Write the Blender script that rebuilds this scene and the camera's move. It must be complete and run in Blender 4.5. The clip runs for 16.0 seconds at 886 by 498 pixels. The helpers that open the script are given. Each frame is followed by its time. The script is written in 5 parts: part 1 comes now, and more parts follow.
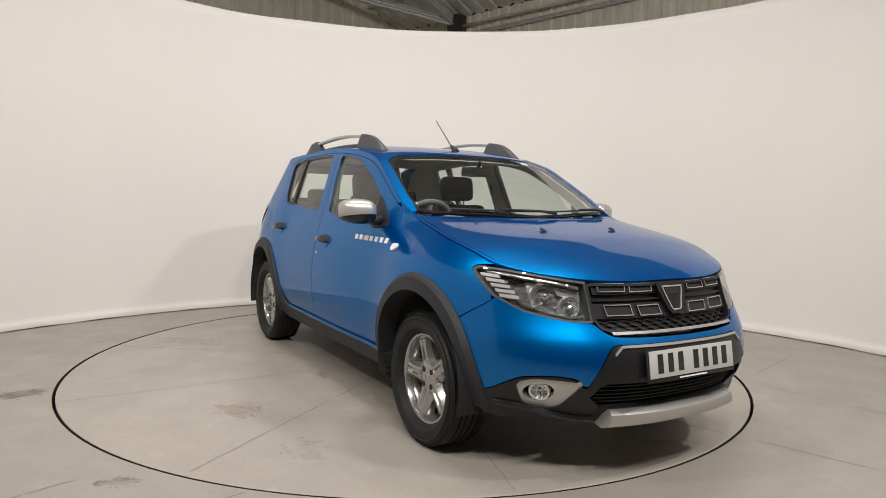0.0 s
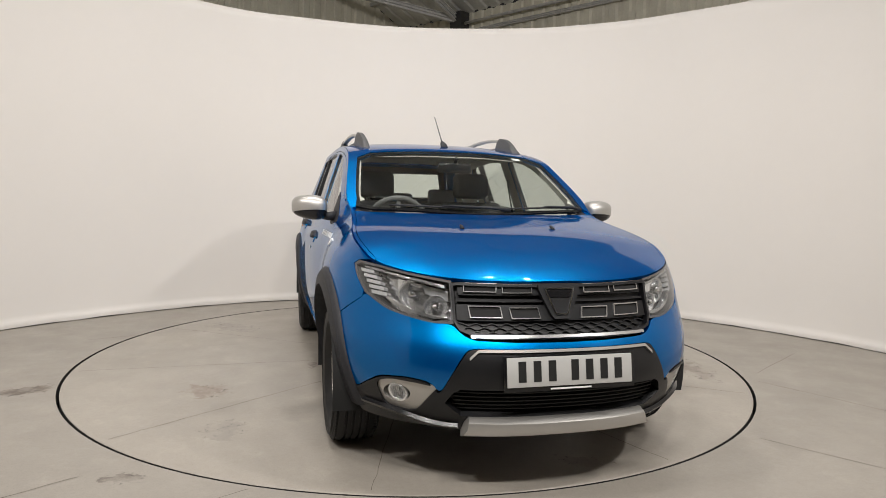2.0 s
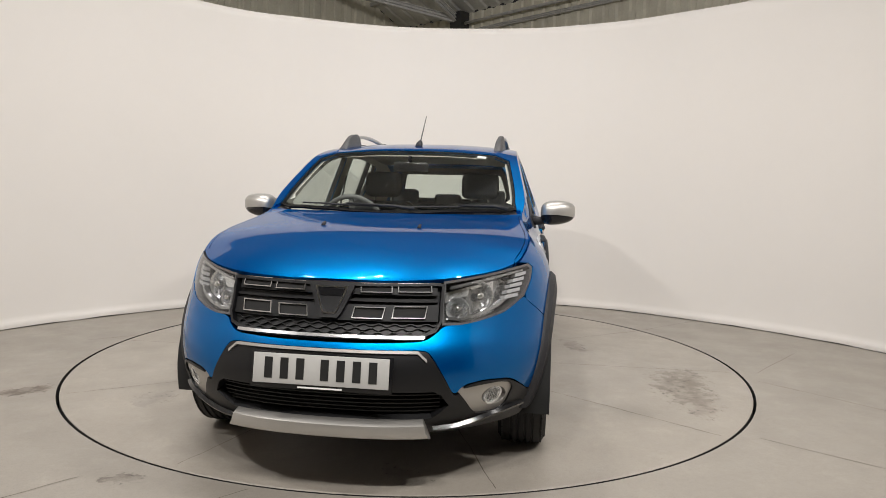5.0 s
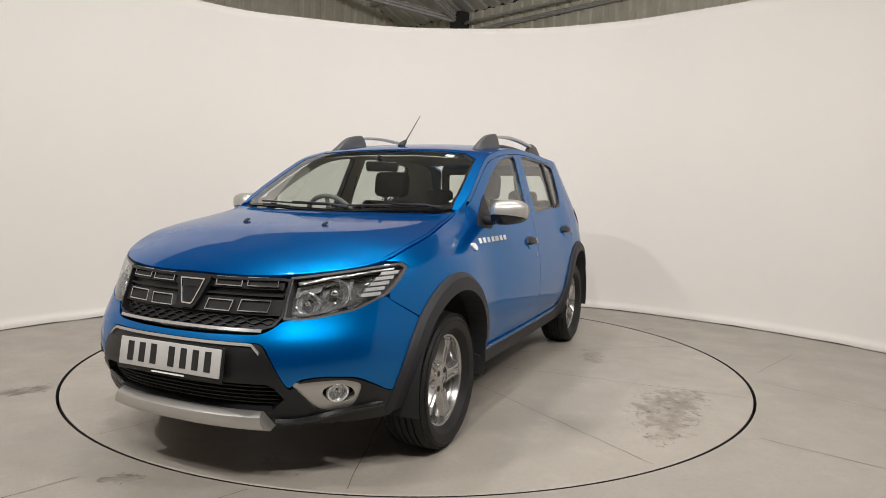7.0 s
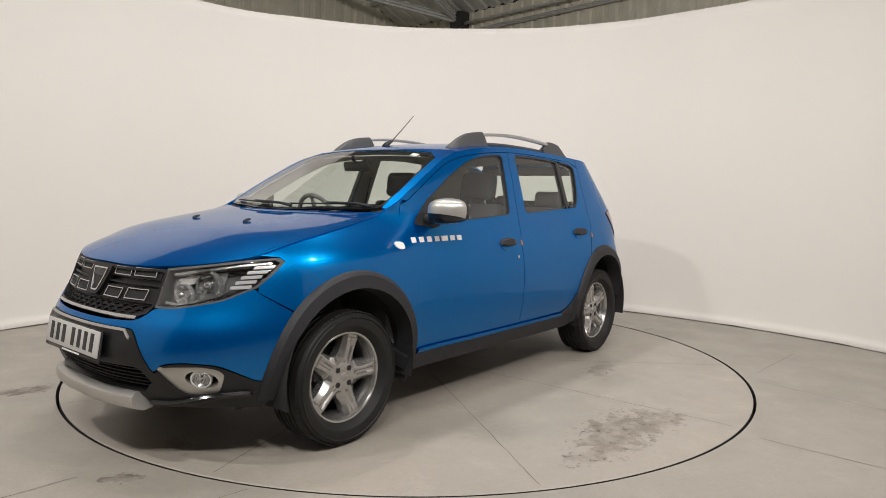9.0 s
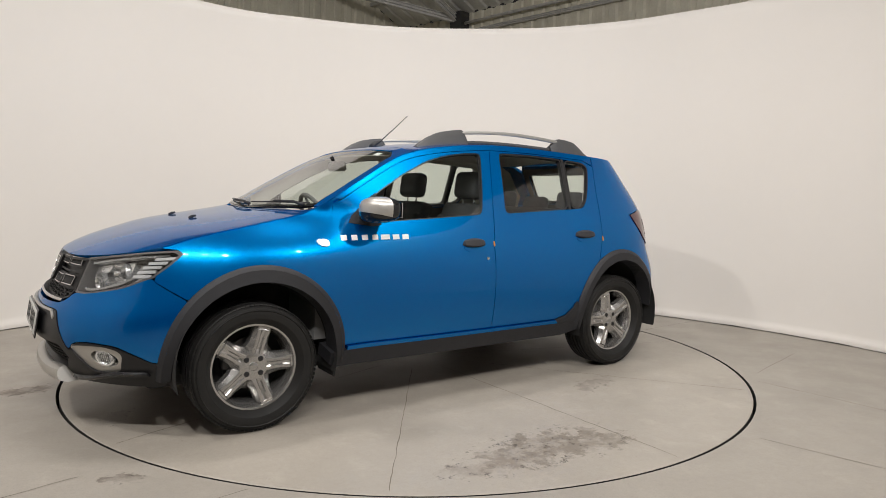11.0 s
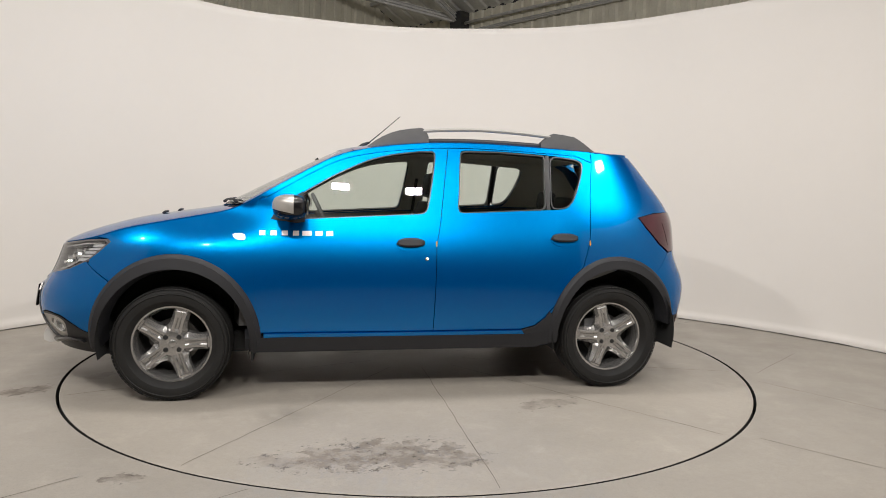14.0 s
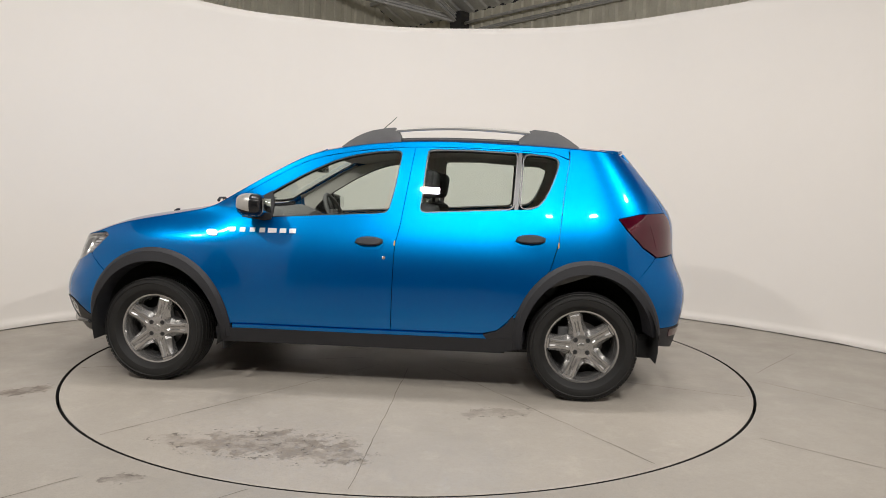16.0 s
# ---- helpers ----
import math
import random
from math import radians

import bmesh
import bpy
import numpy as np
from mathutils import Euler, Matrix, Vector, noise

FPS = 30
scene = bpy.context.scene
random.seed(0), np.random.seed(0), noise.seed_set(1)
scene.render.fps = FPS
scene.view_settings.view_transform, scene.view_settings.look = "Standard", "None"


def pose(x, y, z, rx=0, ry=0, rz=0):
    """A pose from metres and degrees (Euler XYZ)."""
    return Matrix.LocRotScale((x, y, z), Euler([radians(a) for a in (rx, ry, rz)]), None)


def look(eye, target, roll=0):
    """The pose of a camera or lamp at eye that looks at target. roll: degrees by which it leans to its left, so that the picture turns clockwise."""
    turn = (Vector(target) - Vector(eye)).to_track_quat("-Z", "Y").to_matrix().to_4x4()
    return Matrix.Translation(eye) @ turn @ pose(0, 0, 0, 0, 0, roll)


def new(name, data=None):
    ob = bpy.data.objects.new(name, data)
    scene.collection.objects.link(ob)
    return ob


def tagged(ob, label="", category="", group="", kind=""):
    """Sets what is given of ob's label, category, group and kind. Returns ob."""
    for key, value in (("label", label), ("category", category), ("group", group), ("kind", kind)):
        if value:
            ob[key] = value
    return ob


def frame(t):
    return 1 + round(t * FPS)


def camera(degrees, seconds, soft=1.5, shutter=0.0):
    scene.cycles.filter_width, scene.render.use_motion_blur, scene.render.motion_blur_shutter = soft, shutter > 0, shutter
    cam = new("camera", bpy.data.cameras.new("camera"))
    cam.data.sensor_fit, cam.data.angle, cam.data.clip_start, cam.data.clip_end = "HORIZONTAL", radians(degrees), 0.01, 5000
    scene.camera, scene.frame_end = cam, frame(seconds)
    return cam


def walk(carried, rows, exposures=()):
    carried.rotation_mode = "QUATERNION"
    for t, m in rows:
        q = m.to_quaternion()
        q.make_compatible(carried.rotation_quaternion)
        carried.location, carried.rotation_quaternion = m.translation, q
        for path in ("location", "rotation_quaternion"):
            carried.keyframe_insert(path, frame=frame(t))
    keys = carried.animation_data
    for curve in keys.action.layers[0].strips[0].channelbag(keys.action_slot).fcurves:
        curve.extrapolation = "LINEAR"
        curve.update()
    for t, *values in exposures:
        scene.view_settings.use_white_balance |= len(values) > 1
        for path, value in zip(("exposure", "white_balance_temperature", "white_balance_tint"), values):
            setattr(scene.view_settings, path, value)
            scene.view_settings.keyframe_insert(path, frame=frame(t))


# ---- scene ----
cam = camera(67.52, 16.0, soft=0.55)

# ---------------------------------------------------------------- camera
EYE = (0.0, -4.773, 1.1906)


def cam_pose(pan, tilt):
    """pan: degrees to the right of straight ahead, tilt: degrees below the level."""
    a, b = radians(pan), radians(tilt)
    way = Vector((math.sin(a) * math.cos(b), math.cos(a) * math.cos(b), -math.sin(b)))
    return look(EYE, Vector(EYE) + way, 1.345)


walk(cam, [(0.0, cam_pose(2.527, 4.592)), (0.5, cam_pose(2.466, 4.662)), (1.0, cam_pose(2.405, 4.723)),
           (1.5, cam_pose(2.340, 4.795)), (2.0, cam_pose(2.297, 4.827)), (2.5, cam_pose(2.297, 4.827)), (16.0, cam_pose(2.297, 4.827))])

# heading of the turntable, seconds and degrees
TURN = [(0, -61.82), (1, -69.52), (2, -77.23), (3, -84.92), (4, -92.65), (5.25, -102.3), (6.5, -112.0), (7, -115.82), (8, -123.45),
        (9, -131.2), (10.25, -141.3), (11.5, -151.46), (12, -155.52), (13, -163.6), (14, -171.59), (15, -179.56), (16, -187.52)]
CAR_X, CAR_Y = 0.1996, 0.0775
DISC_R = 2.262

# ---------------------------------------------------------------- light
world = bpy.data.worlds.new("hall_air")
scene.world = world
world.use_nodes = True
world.node_tree.nodes["Background"].inputs[0].default_value = (1.0, 0.95, 0.9, 1)
world.node_tree.nodes["Background"].inputs[1].default_value = 0.02
scene.view_settings.exposure = 0.0
# x, y, height and power of the lamps: some high over the turntable, some at the wall's top behind the camera
LAMPS = [(-2.0, -0.3, 5.6, 10), (-1.10, -0.35, 5.6, 17), (-0.74, 0.0, 5.6, 17), (1.06, -0.2, 5.6, 17), (1.9, -0.3, 5.6, 14),
         (-1.15, -5.25, 4.50, 54), (0.14, -5.25, 4.45, 58), (1.43, -5.25, 4.50, 54), (-3.3, -3.3, 4.3, 58), (3.5, -3.2, 4.3, 63)]


# ---------------------------------------------------------------- small helpers
def link_nodes(nt, *pairs):
    for a, b in pairs:
        nt.links.new(a, b)


def material(name, color, rough=0.5, metal=0.0, vary=0.08, scale=8.0, bump=0.0, bump_scale=60.0, coat=0.0, spec=0.5, rand=0.0):
    """A plain procedural surface with variation at two scales and fine relief."""
    m = bpy.data.materials.new(name)
    m.use_nodes = True
    nt = m.node_tree
    b = nt.nodes["Principled BSDF"]
    b.inputs["Roughness"].default_value = rough
    b.inputs["Metallic"].default_value = metal
    b.inputs["Coat Weight"].default_value = coat
    b.inputs["Coat Roughness"].default_value = 0.03
    b.inputs["Specular IOR Level"].default_value = spec
    tc = nt.nodes.new("ShaderNodeTexCoord")
    n1 = nt.nodes.new("ShaderNodeTexNoise")
    n1.inputs["Scale"].default_value, n1.inputs["Detail"].default_value = scale, 6
    n2 = nt.nodes.new("ShaderNodeTexNoise")
    n2.inputs["Scale"].default_value, n2.inputs["Detail"].default_value = scale * 9, 4
    mx = nt.nodes.new("ShaderNodeMath")
    mx.operation = "MULTIPLY_ADD"
    mx.inputs[1].default_value = 0.4
    ramp = nt.nodes.new("ShaderNodeMix")
    ramp.data_type = "RGBA"
    ramp.inputs[6].default_value = (*[c * (1 - vary * 2) for c in color], 1)
    ramp.inputs[7].default_value = (*[min(1, c * (1 + vary * 2)) for c in color], 1)
    link_nodes(nt, (tc.outputs["Object"], n1.inputs["Vector"]), (tc.outputs["Object"], n2.inputs["Vector"]),
               (n2.outputs["Fac"], mx.inputs[0]), (n1.outputs["Fac"], mx.inputs[2]))
    sub = nt.nodes.new("ShaderNodeMath")
    sub.operation = "SUBTRACT"
    sub.inputs[1].default_value = 0.2
    link_nodes(nt, (mx.outputs[0], sub.inputs[0]), (sub.outputs[0], ramp.inputs[0]), (ramp.outputs[2], b.inputs["Base Color"]))
    if bump:
        n3 = nt.nodes.new("ShaderNodeTexNoise")
        n3.inputs["Scale"].default_value, n3.inputs["Detail"].default_value = bump_scale, 3
        bp = nt.nodes.new("ShaderNodeBump")
        bp.inputs["Strength"].default_value, bp.inputs["Distance"].default_value = bump, 0.004
        link_nodes(nt, (tc.outputs["Object"], n3.inputs["Vector"]), (n3.outputs["Fac"], bp.inputs["Height"]), (bp.outputs[0], b.inputs["Normal"]))
    return m


def glass(name, tint, f0=0.045, rough=0.0):
    """Thin clear pane: see-through, with gloss that grows at a flat angle."""
    m = bpy.data.materials.new(name)
    m.use_nodes = True
    nt = m.node_tree
    nt.nodes.remove(nt.nodes["Principled BSDF"])
    tr, gl, mx, lw = nt.nodes.new("ShaderNodeBsdfTransparent"), nt.nodes.new("ShaderNodeBsdfGlossy"), nt.nodes.new("ShaderNodeMixShader"), nt.nodes.new("ShaderNodeLayerWeight")
    tr.inputs[0].default_value = (*tint, 1)
    gl.inputs["Roughness"].default_value = rough
    lw.inputs["Blend"].default_value = 0.5
    pw, ma = nt.nodes.new("ShaderNodeMath"), nt.nodes.new("ShaderNodeMath")
    pw.operation, ma.operation = "POWER", "MULTIPLY_ADD"
    pw.inputs[1].default_value, ma.inputs[1].default_value, ma.inputs[2].default_value = 4.5, 1 - f0, f0
    link_nodes(nt, (lw.outputs["Facing"], pw.inputs[0]), (pw.outputs[0], ma.inputs[0]), (ma.outputs[0], mx.inputs[0]), (tr.outputs[0], mx.inputs[1]), (gl.outputs[0], mx.inputs[2]),
               (mx.outputs[0], nt.nodes["Material Output"].inputs["Surface"]))
    return m


def glow(name, color, strength):
    m = bpy.data.materials.new(name)
    m.use_nodes = True
    b = m.node_tree.nodes["Principled BSDF"]
    b.inputs["Base Color"].default_value = (*color, 1)
    b.inputs["Emission Color"].default_value = (*color, 1)
    b.inputs["Emission Strength"].default_value = strength
    return m


def mesh_of(bm, name, smooth=False, sharp=35):
    me = bpy.data.meshes.new(name)
    if smooth:
        for f in bm.faces:
            f.smooth = True
        for e in bm.edges:
            if len(e.link_faces) == 2 and e.calc_face_angle(0) > radians(sharp):
                e.smooth = False
    bm.to_mesh(me)
    bm.free()
    return me


def part(name, data, mat, parent=None, label="", smooth=True, m=None):
    """One mesh object under a thing or a part."""
    me = data if isinstance(data, bpy.types.Mesh) else mesh_of(data, name, smooth)
    if mat and not me.materials:
        me.materials.append(mat)
    ob = new(name, me)
    if parent:
        ob.parent = parent
    if m is not None:
        ob.matrix_basis = m
    if label:
        tagged(ob, label)
    return ob


def add_box(bm, c, s, bevel=0.0, m=None, seg=2):
    r = bmesh.ops.create_cube(bm, size=1.0)
    vs = r["verts"]
    bmesh.ops.scale(bm, verts=vs, vec=s)
    if bevel:
        es = list({e for v in vs for e in v.link_edges})
        out = bmesh.ops.bevel(bm, geom=es, offset=bevel, segments=seg, affect="EDGES", profile=0.5)
        vs = list({v for f in out["faces"] for v in f.verts} | {v for v in vs if v.is_valid})
    mm = Matrix.Translation(c) @ (m if m is not None else Matrix())
    bmesh.ops.transform(bm, matrix=mm, verts=vs)
    return vs


def add_tube(bm, pts, r, seg=10, caps=True, flat=1.0):
    """A round bar along a line of points; r is a number or one radius per point."""
    pts = [Vector(p) for p in pts]
    rings, n = [], len(pts)
    up = Vector((0, 0, 1))
    for i, p in enumerate(pts):
        d = (pts[min(i + 1, n - 1)] - pts[max(i - 1, 0)]).normalized()
        a = d.cross(up)
        if a.length < 1e-3:
            a = Vector((1, 0, 0))
        a.normalize()
        b = a.cross(d).normalized()
        rr = r[i] if isinstance(r, (list, tuple)) else r
        rings.append([bm.verts.new(p + a * math.cos(k * math.tau / seg) * rr + b * math.sin(k * math.tau / seg) * rr * flat) for k in range(seg)])
    for i in range(n - 1):
        for k in range(seg):
            bm.faces.new((rings[i][k], rings[i][(k + 1) % seg], rings[i + 1][(k + 1) % seg], rings[i + 1][k]))
    if caps:
        bm.faces.new(rings[0][::-1])
        bm.faces.new(rings[-1])


def add_lathe(bm, prof, seg=48, axis="y", close=False):
    """Turn a profile of (radius, offset along the axis) round the y axis."""
    rings = []
    for r, o in prof:
        rings.append([bm.verts.new((r * math.cos(k * math.tau / seg), o, r * math.sin(k * math.tau / seg))) for k in range(seg)])
    n = len(prof)
    for i in range(n if close else n - 1):
        j = (i + 1) % n
        for k in range(seg):
            l = (k + 1) % seg
            bm.faces.new((rings[i][k], rings[j][k], rings[j][l], rings[i][l]))


def spline(xs, ys):
    """Natural cubic through the points, straight beyond them."""
    xs, ys = np.array(xs, float), np.array(ys, float)
    if xs[0] > xs[-1]:
        xs, ys = xs[::-1], ys[::-1]
    n, h = len(xs), np.diff(xs)
    a, b = np.eye(n), np.zeros(n)
    for i in range(1, n - 1):
        a[i, i - 1], a[i, i], a[i, i + 1] = h[i - 1], 2 * (h[i - 1] + h[i]), h[i]
        b[i] = 6 * ((ys[i + 1] - ys[i]) / h[i] - (ys[i] - ys[i - 1]) / h[i - 1])
    k = np.linalg.solve(a, b)

    def f(x):
        x = np.asarray(x, float)
        c = np.clip(x, xs[0], xs[-1])
        i = np.clip(np.searchsorted(xs, c) - 1, 0, n - 2)
        t, u = c - xs[i], xs[i + 1] - c
        v = (k[i] * u ** 3 + k[i + 1] * t ** 3) / (6 * h[i]) + (ys[i] / h[i] - k[i] * h[i] / 6) * u + (ys[i + 1] / h[i] - k[i + 1] * h[i] / 6) * t
        s0 = (ys[1] - ys[0]) / h[0] - h[0] * k[1] / 6
        s1 = (ys[-1] - ys[-2]) / h[-1] + h[-1] * k[-2] / 6
        return v + np.where(x < xs[0], (x - xs[0]) * s0, 0) + np.where(x > xs[-1], (x - xs[-1]) * s1, 0)
    return f


# ---------------------------------------------------------------- materials
def wall_material():
    m = material("white_cloth_wall", (0.74, 0.705, 0.666), 0.85, vary=0.012, scale=1.2, bump=0.12, bump_scale=3.0)
    return m


def concrete(name, base, turned):
    """Worn painted concrete: mottling, scuffs, dark stains, hairline cracks."""
    m = bpy.data.materials.new(name)
    m.use_nodes = True
    nt = m.node_tree
    b = nt.nodes["Principled BSDF"]
    tc = nt.nodes.new("ShaderNodeTexCoord")

    def noise_at(scale, detail=6, rough=0.6, stretch=None):
        n = nt.nodes.new("ShaderNodeTexNoise")
        n.inputs["Scale"].default_value, n.inputs["Detail"].default_value, n.inputs["Roughness"].default_value = scale, detail, rough
        link_nodes(nt, (tc.outputs["Object"], n.inputs["Vector"]))
        return n.outputs["Fac"]

    def ramp(src, lo, hi, a=0.0, z=1.0):
        r = nt.nodes.new("ShaderNodeMapRange")
        r.inputs[1].default_value, r.inputs[2].default_value, r.inputs[3].default_value, r.inputs[4].default_value = lo, hi, a, z
        link_nodes(nt, (src, r.inputs[0]))
        return r.outputs[0]

    def mix(fac, c1, c2):
        x = nt.nodes.new("ShaderNodeMix")
        x.data_type = "RGBA"
        for k, v in ((0, fac), (6, c1), (7, c2)):
            if isinstance(v, (tuple, float)):
                x.inputs[k].default_value = v if isinstance(v, float) else (*v, 1)
            else:
                link_nodes(nt, (v, x.inputs[k]))
        return x.outputs[2]

    def math_node(op, a, b2):
        x = nt.nodes.new("ShaderNodeMath")
        x.operation = op
        for k, v in ((0, a), (1, b2)):
            if isinstance(v, float):
                x.inputs[k].default_value = v
            else:
                link_nodes(nt, (v, x.inputs[k]))
        return x.outputs[0]

    def spot(x, y, rx, ry, ang=0.0):
        """0..1, 1 in the middle of an oval at x, y."""
        mp = nt.nodes.new("ShaderNodeMapping")
        mp.vector_type = "TEXTURE"
        mp.inputs["Location"].default_value = (x, y, 0)
        mp.inputs["Rotation"].default_value = (0, 0, radians(ang))
        mp.inputs["Scale"].default_value = (rx, ry, 50)
        g = nt.nodes.new("ShaderNodeTexGradient")
        g.gradient_type = "SPHERICAL"
        link_nodes(nt, (tc.outputs["Object"], mp.inputs[0]), (mp.outputs[0], g.inputs[0]))
        return g.outputs["Fac"]

    dark = tuple(c * 0.93 for c in base)
    light = tuple(min(1, c * 1.05) for c in base)
    col = mix(ramp(noise_at(1.3), 0.35, 0.65), dark, light)
    col = mix(ramp(noise_at(38, 6, 0.7), 0.35, 0.65, 0.0, 0.40), col, tuple(c * 0.8 for c in base))
    col = mix(ramp(noise_at(4.5, 8, 0.75), 0.54, 0.66, 0.0, 0.45), col, tuple(min(1, c * 1.2) for c in base))
    col = mix(ramp(noise_at(150, 3, 0.6), 0.52, 0.68, 0.0, 0.5), col, tuple(c * 0.7 for c in base))
    specks = ramp(noise_at(21, 6, 0.75), 0.64, 0.67)
    gate = ramp(noise_at(2.2, 3), 0.44, 0.58)
    col = mix(math_node("MULTIPLY", math_node("MULTIPLY", specks, gate), 0.5), col, tuple(c * 0.45 for c in base))
    for x, y, rx, ry, ang, tone, amount in turned:
        s = spot(x, y, rx, ry, ang)
        edge = math_node("ADD", s, math_node("MULTIPLY", math_node("SUBTRACT", noise_at(8, 12, 0.74), 0.5), 2.6))
        smear = math_node("MULTIPLY", ramp(edge, 0.40, 0.47), ramp(noise_at(11, 8, 0.75), 0.42, 0.55, 0.30, 1.0))
        col = mix(math_node("MULTIPLY", math_node("MULTIPLY", smear, ramp(s, 0.0, 0.15)), amount), col, tone)
        crumbs = math_node("MULTIPLY", ramp(noise_at(22, 8, 0.75), 0.57, 0.60), ramp(noise_at(6.5, 4, 0.6), 0.44, 0.52))
        col = mix(math_node("MULTIPLY", math_node("MULTIPLY", crumbs, ramp(s, 0.02, 0.30)), 0.9), col, tuple(c * 0.45 for c in tone))
    link_nodes(nt, (col, b.inputs["Base Color"]))
    link_nodes(nt, (ramp(noise_at(3.0), 0.3, 0.7, 0.34, 0.55), b.inputs["Roughness"]))
    bp = nt.nodes.new("ShaderNodeBump")
    bp.inputs["Strength"].default_value, bp.inputs["Distance"].default_value = 0.25, 0.003
    link_nodes(nt, (noise_at(60, 5), bp.inputs["Height"]), (bp.outputs[0], b.inputs["Normal"]))
    return m


# x, y, half-length, half-width, turn, tone, strength
STAINS = [(0.42, 1.80, 0.62, 0.26, 0, (0.165, 0.140, 0.112), 0.85), (0.15, 1.88, 0.34, 0.16, 8, (0.19, 0.165, 0.135), 0.8), (0.80, 1.84, 0.34, 0.14, -10, (0.21, 0.18, 0.15), 0.6),
          (-0.60, 1.18, 0.34, 0.12, 20, (0.180, 0.156, 0.132), 0.7), (0.62, -1.40, 0.22, 0.17, 30, (0.204, 0.156, 0.120), 0.75), (1.32, -1.25, 0.20, 0.15, 0, (0.228, 0.210, 0.186), 0.6),
          (0.14, -0.74, 0.12, 0.06, 0, (0.144, 0.120, 0.102), 0.8), (2.03, 0.34, 0.18, 0.10, 60, (0.192, 0.168, 0.144), 0.5), (-1.2, -1.3, 0.4, 0.2, 40, (0.204, 0.180, 0.156), 0.5)]
M_WALL = wall_material()
M_FLOOR = concrete("hall_concrete", (0.292, 0.266, 0.231), [(-2.24, -0.96, 0.24, 0.15, 39, (0.13, 0.10, 0.078), 0.9), (-2.24, -0.96, 0.19, 0.09, 39, (0.10, 0.08, 0.062), 0.9), (-1.18, -2.11, 0.16, 0.07, 15, (0.11, 0.09, 0.075), 0.8)])
M_DISC = concrete("turntable_concrete", (0.328, 0.297, 0.256), STAINS)
# near-black colour stands in for the shade down in the ring gap
M_GROOVE = material("dark_groove", (0.012, 0.011, 0.010), 0.9)
M_CRACK = material("crack_dirt", (0.15, 0.13, 0.105), 0.9, vary=0.3)
M_ROOF = material("grey_roof_sheet", (0.76, 0.75, 0.71), 0.55, 0.1, vary=0.15, scale=2.0)
M_LINER = material("pale_wall_sheet", (0.84, 0.78, 0.66), 0.6, 0.0, vary=0.12, scale=3.0)
M_STEEL = material("galvanised_steel", (0.66, 0.65, 0.63), 0.5, 0.2, vary=0.12, scale=12)
M_DARKSTEEL = material("dark_steel", (0.07, 0.07, 0.07), 0.6, 0.3, vary=0.2)
M_LAMP = glow("lamp_face", (1.0, 0.965, 0.92), 20.0)


def car_paint():
    """Metallic paint: deep blue ground, brighter flakes that mirror softly, clear lacquer on top."""
    m = bpy.data.materials.new("blue_metallic_paint")
    m.use_nodes = True
    nt = m.node_tree
    nt.nodes.remove(nt.nodes["Principled BSDF"])
    tc = nt.nodes.new("ShaderNodeTexCoord")
    fl = nt.nodes.new("ShaderNodeTexVoronoi")
    fl.inputs["Scale"].default_value = 900
    flake = nt.nodes.new("ShaderNodeMix")
    flake.data_type = "RGBA"
    flake.inputs[6].default_value = (0.0, 0.198, 0.51, 1)
    flake.inputs[7].default_value = (0.0, 0.310, 0.75, 1)
    ground = nt.nodes.new("ShaderNodeBsdfDiffuse")
    ground.inputs["Color"].default_value = (0.0, 0.021, 0.165, 1)
    metal = nt.nodes.new("ShaderNodeBsdfGlossy")
    metal.inputs["Roughness"].default_value = 0.34
    coat = nt.nodes.new("ShaderNodeBsdfGlossy")
    coat.inputs["Roughness"].default_value = 0.02
    body, top = nt.nodes.new("ShaderNodeMixShader"), nt.nodes.new("ShaderNodeMixShader")
    body.inputs[0].default_value = 0.53
    lw, pw, ma = nt.nodes.new("ShaderNodeLayerWeight"), nt.nodes.new("ShaderNodeMath"), nt.nodes.new("ShaderNodeMath")
    lw.inputs["Blend"].default_value = 0.5
    pw.operation, ma.operation = "POWER", "MULTIPLY_ADD"
    pw.inputs[1].default_value, ma.inputs[1].default_value, ma.inputs[2].default_value = 5.0, 0.95, 0.026
    link_nodes(nt, (tc.outputs["Object"], fl.inputs["Vector"]), (fl.outputs["Color"], flake.inputs[0]), (flake.outputs[2], metal.inputs["Color"]),
               (ground.outputs[0], body.inputs[1]), (metal.outputs[0], body.inputs[2]), (lw.outputs["Facing"], pw.inputs[0]), (pw.outputs[0], ma.inputs[0]),
               (ma.outputs[0], top.inputs[0]), (body.outputs[0], top.inputs[1]), (coat.outputs[0], top.inputs[2]), (top.outputs[0], nt.nodes["Material Output"].inputs["Surface"]))
    return m


M_PAINT = car_paint()
M_PLASTIC = material("grained_black_plastic", (0.0150, 0.0152, 0.0180), 0.60, vary=0.08, scale=20, bump=0.25, bump_scale=400, spec=0.4)
M_GRILLE = material("satin_black_grille", (0.006, 0.006, 0.007), 0.45, vary=0.05, spec=0.35)
M_LOWER = material("dark_bumper_plastic", (0.007, 0.007, 0.008), 0.40, vary=0.08, scale=20, bump=0.1, bump_scale=300, spec=0.4)
M_SEAL = material("grey_black_seal", (0.016, 0.016, 0.017), 0.30, vary=0.05)
M_GLOSSBLACK = material("gloss_black_plastic", (0.008, 0.008, 0.009), 0.18, vary=0.02)
M_RAILFOOT = material("grey_grained_plastic", (0.055, 0.054, 0.055), 0.55, vary=0.08, scale=20, bump=0.2, bump_scale=400)
M_DARK = material("dark_underside", (0.012, 0.012, 0.012), 0.85)
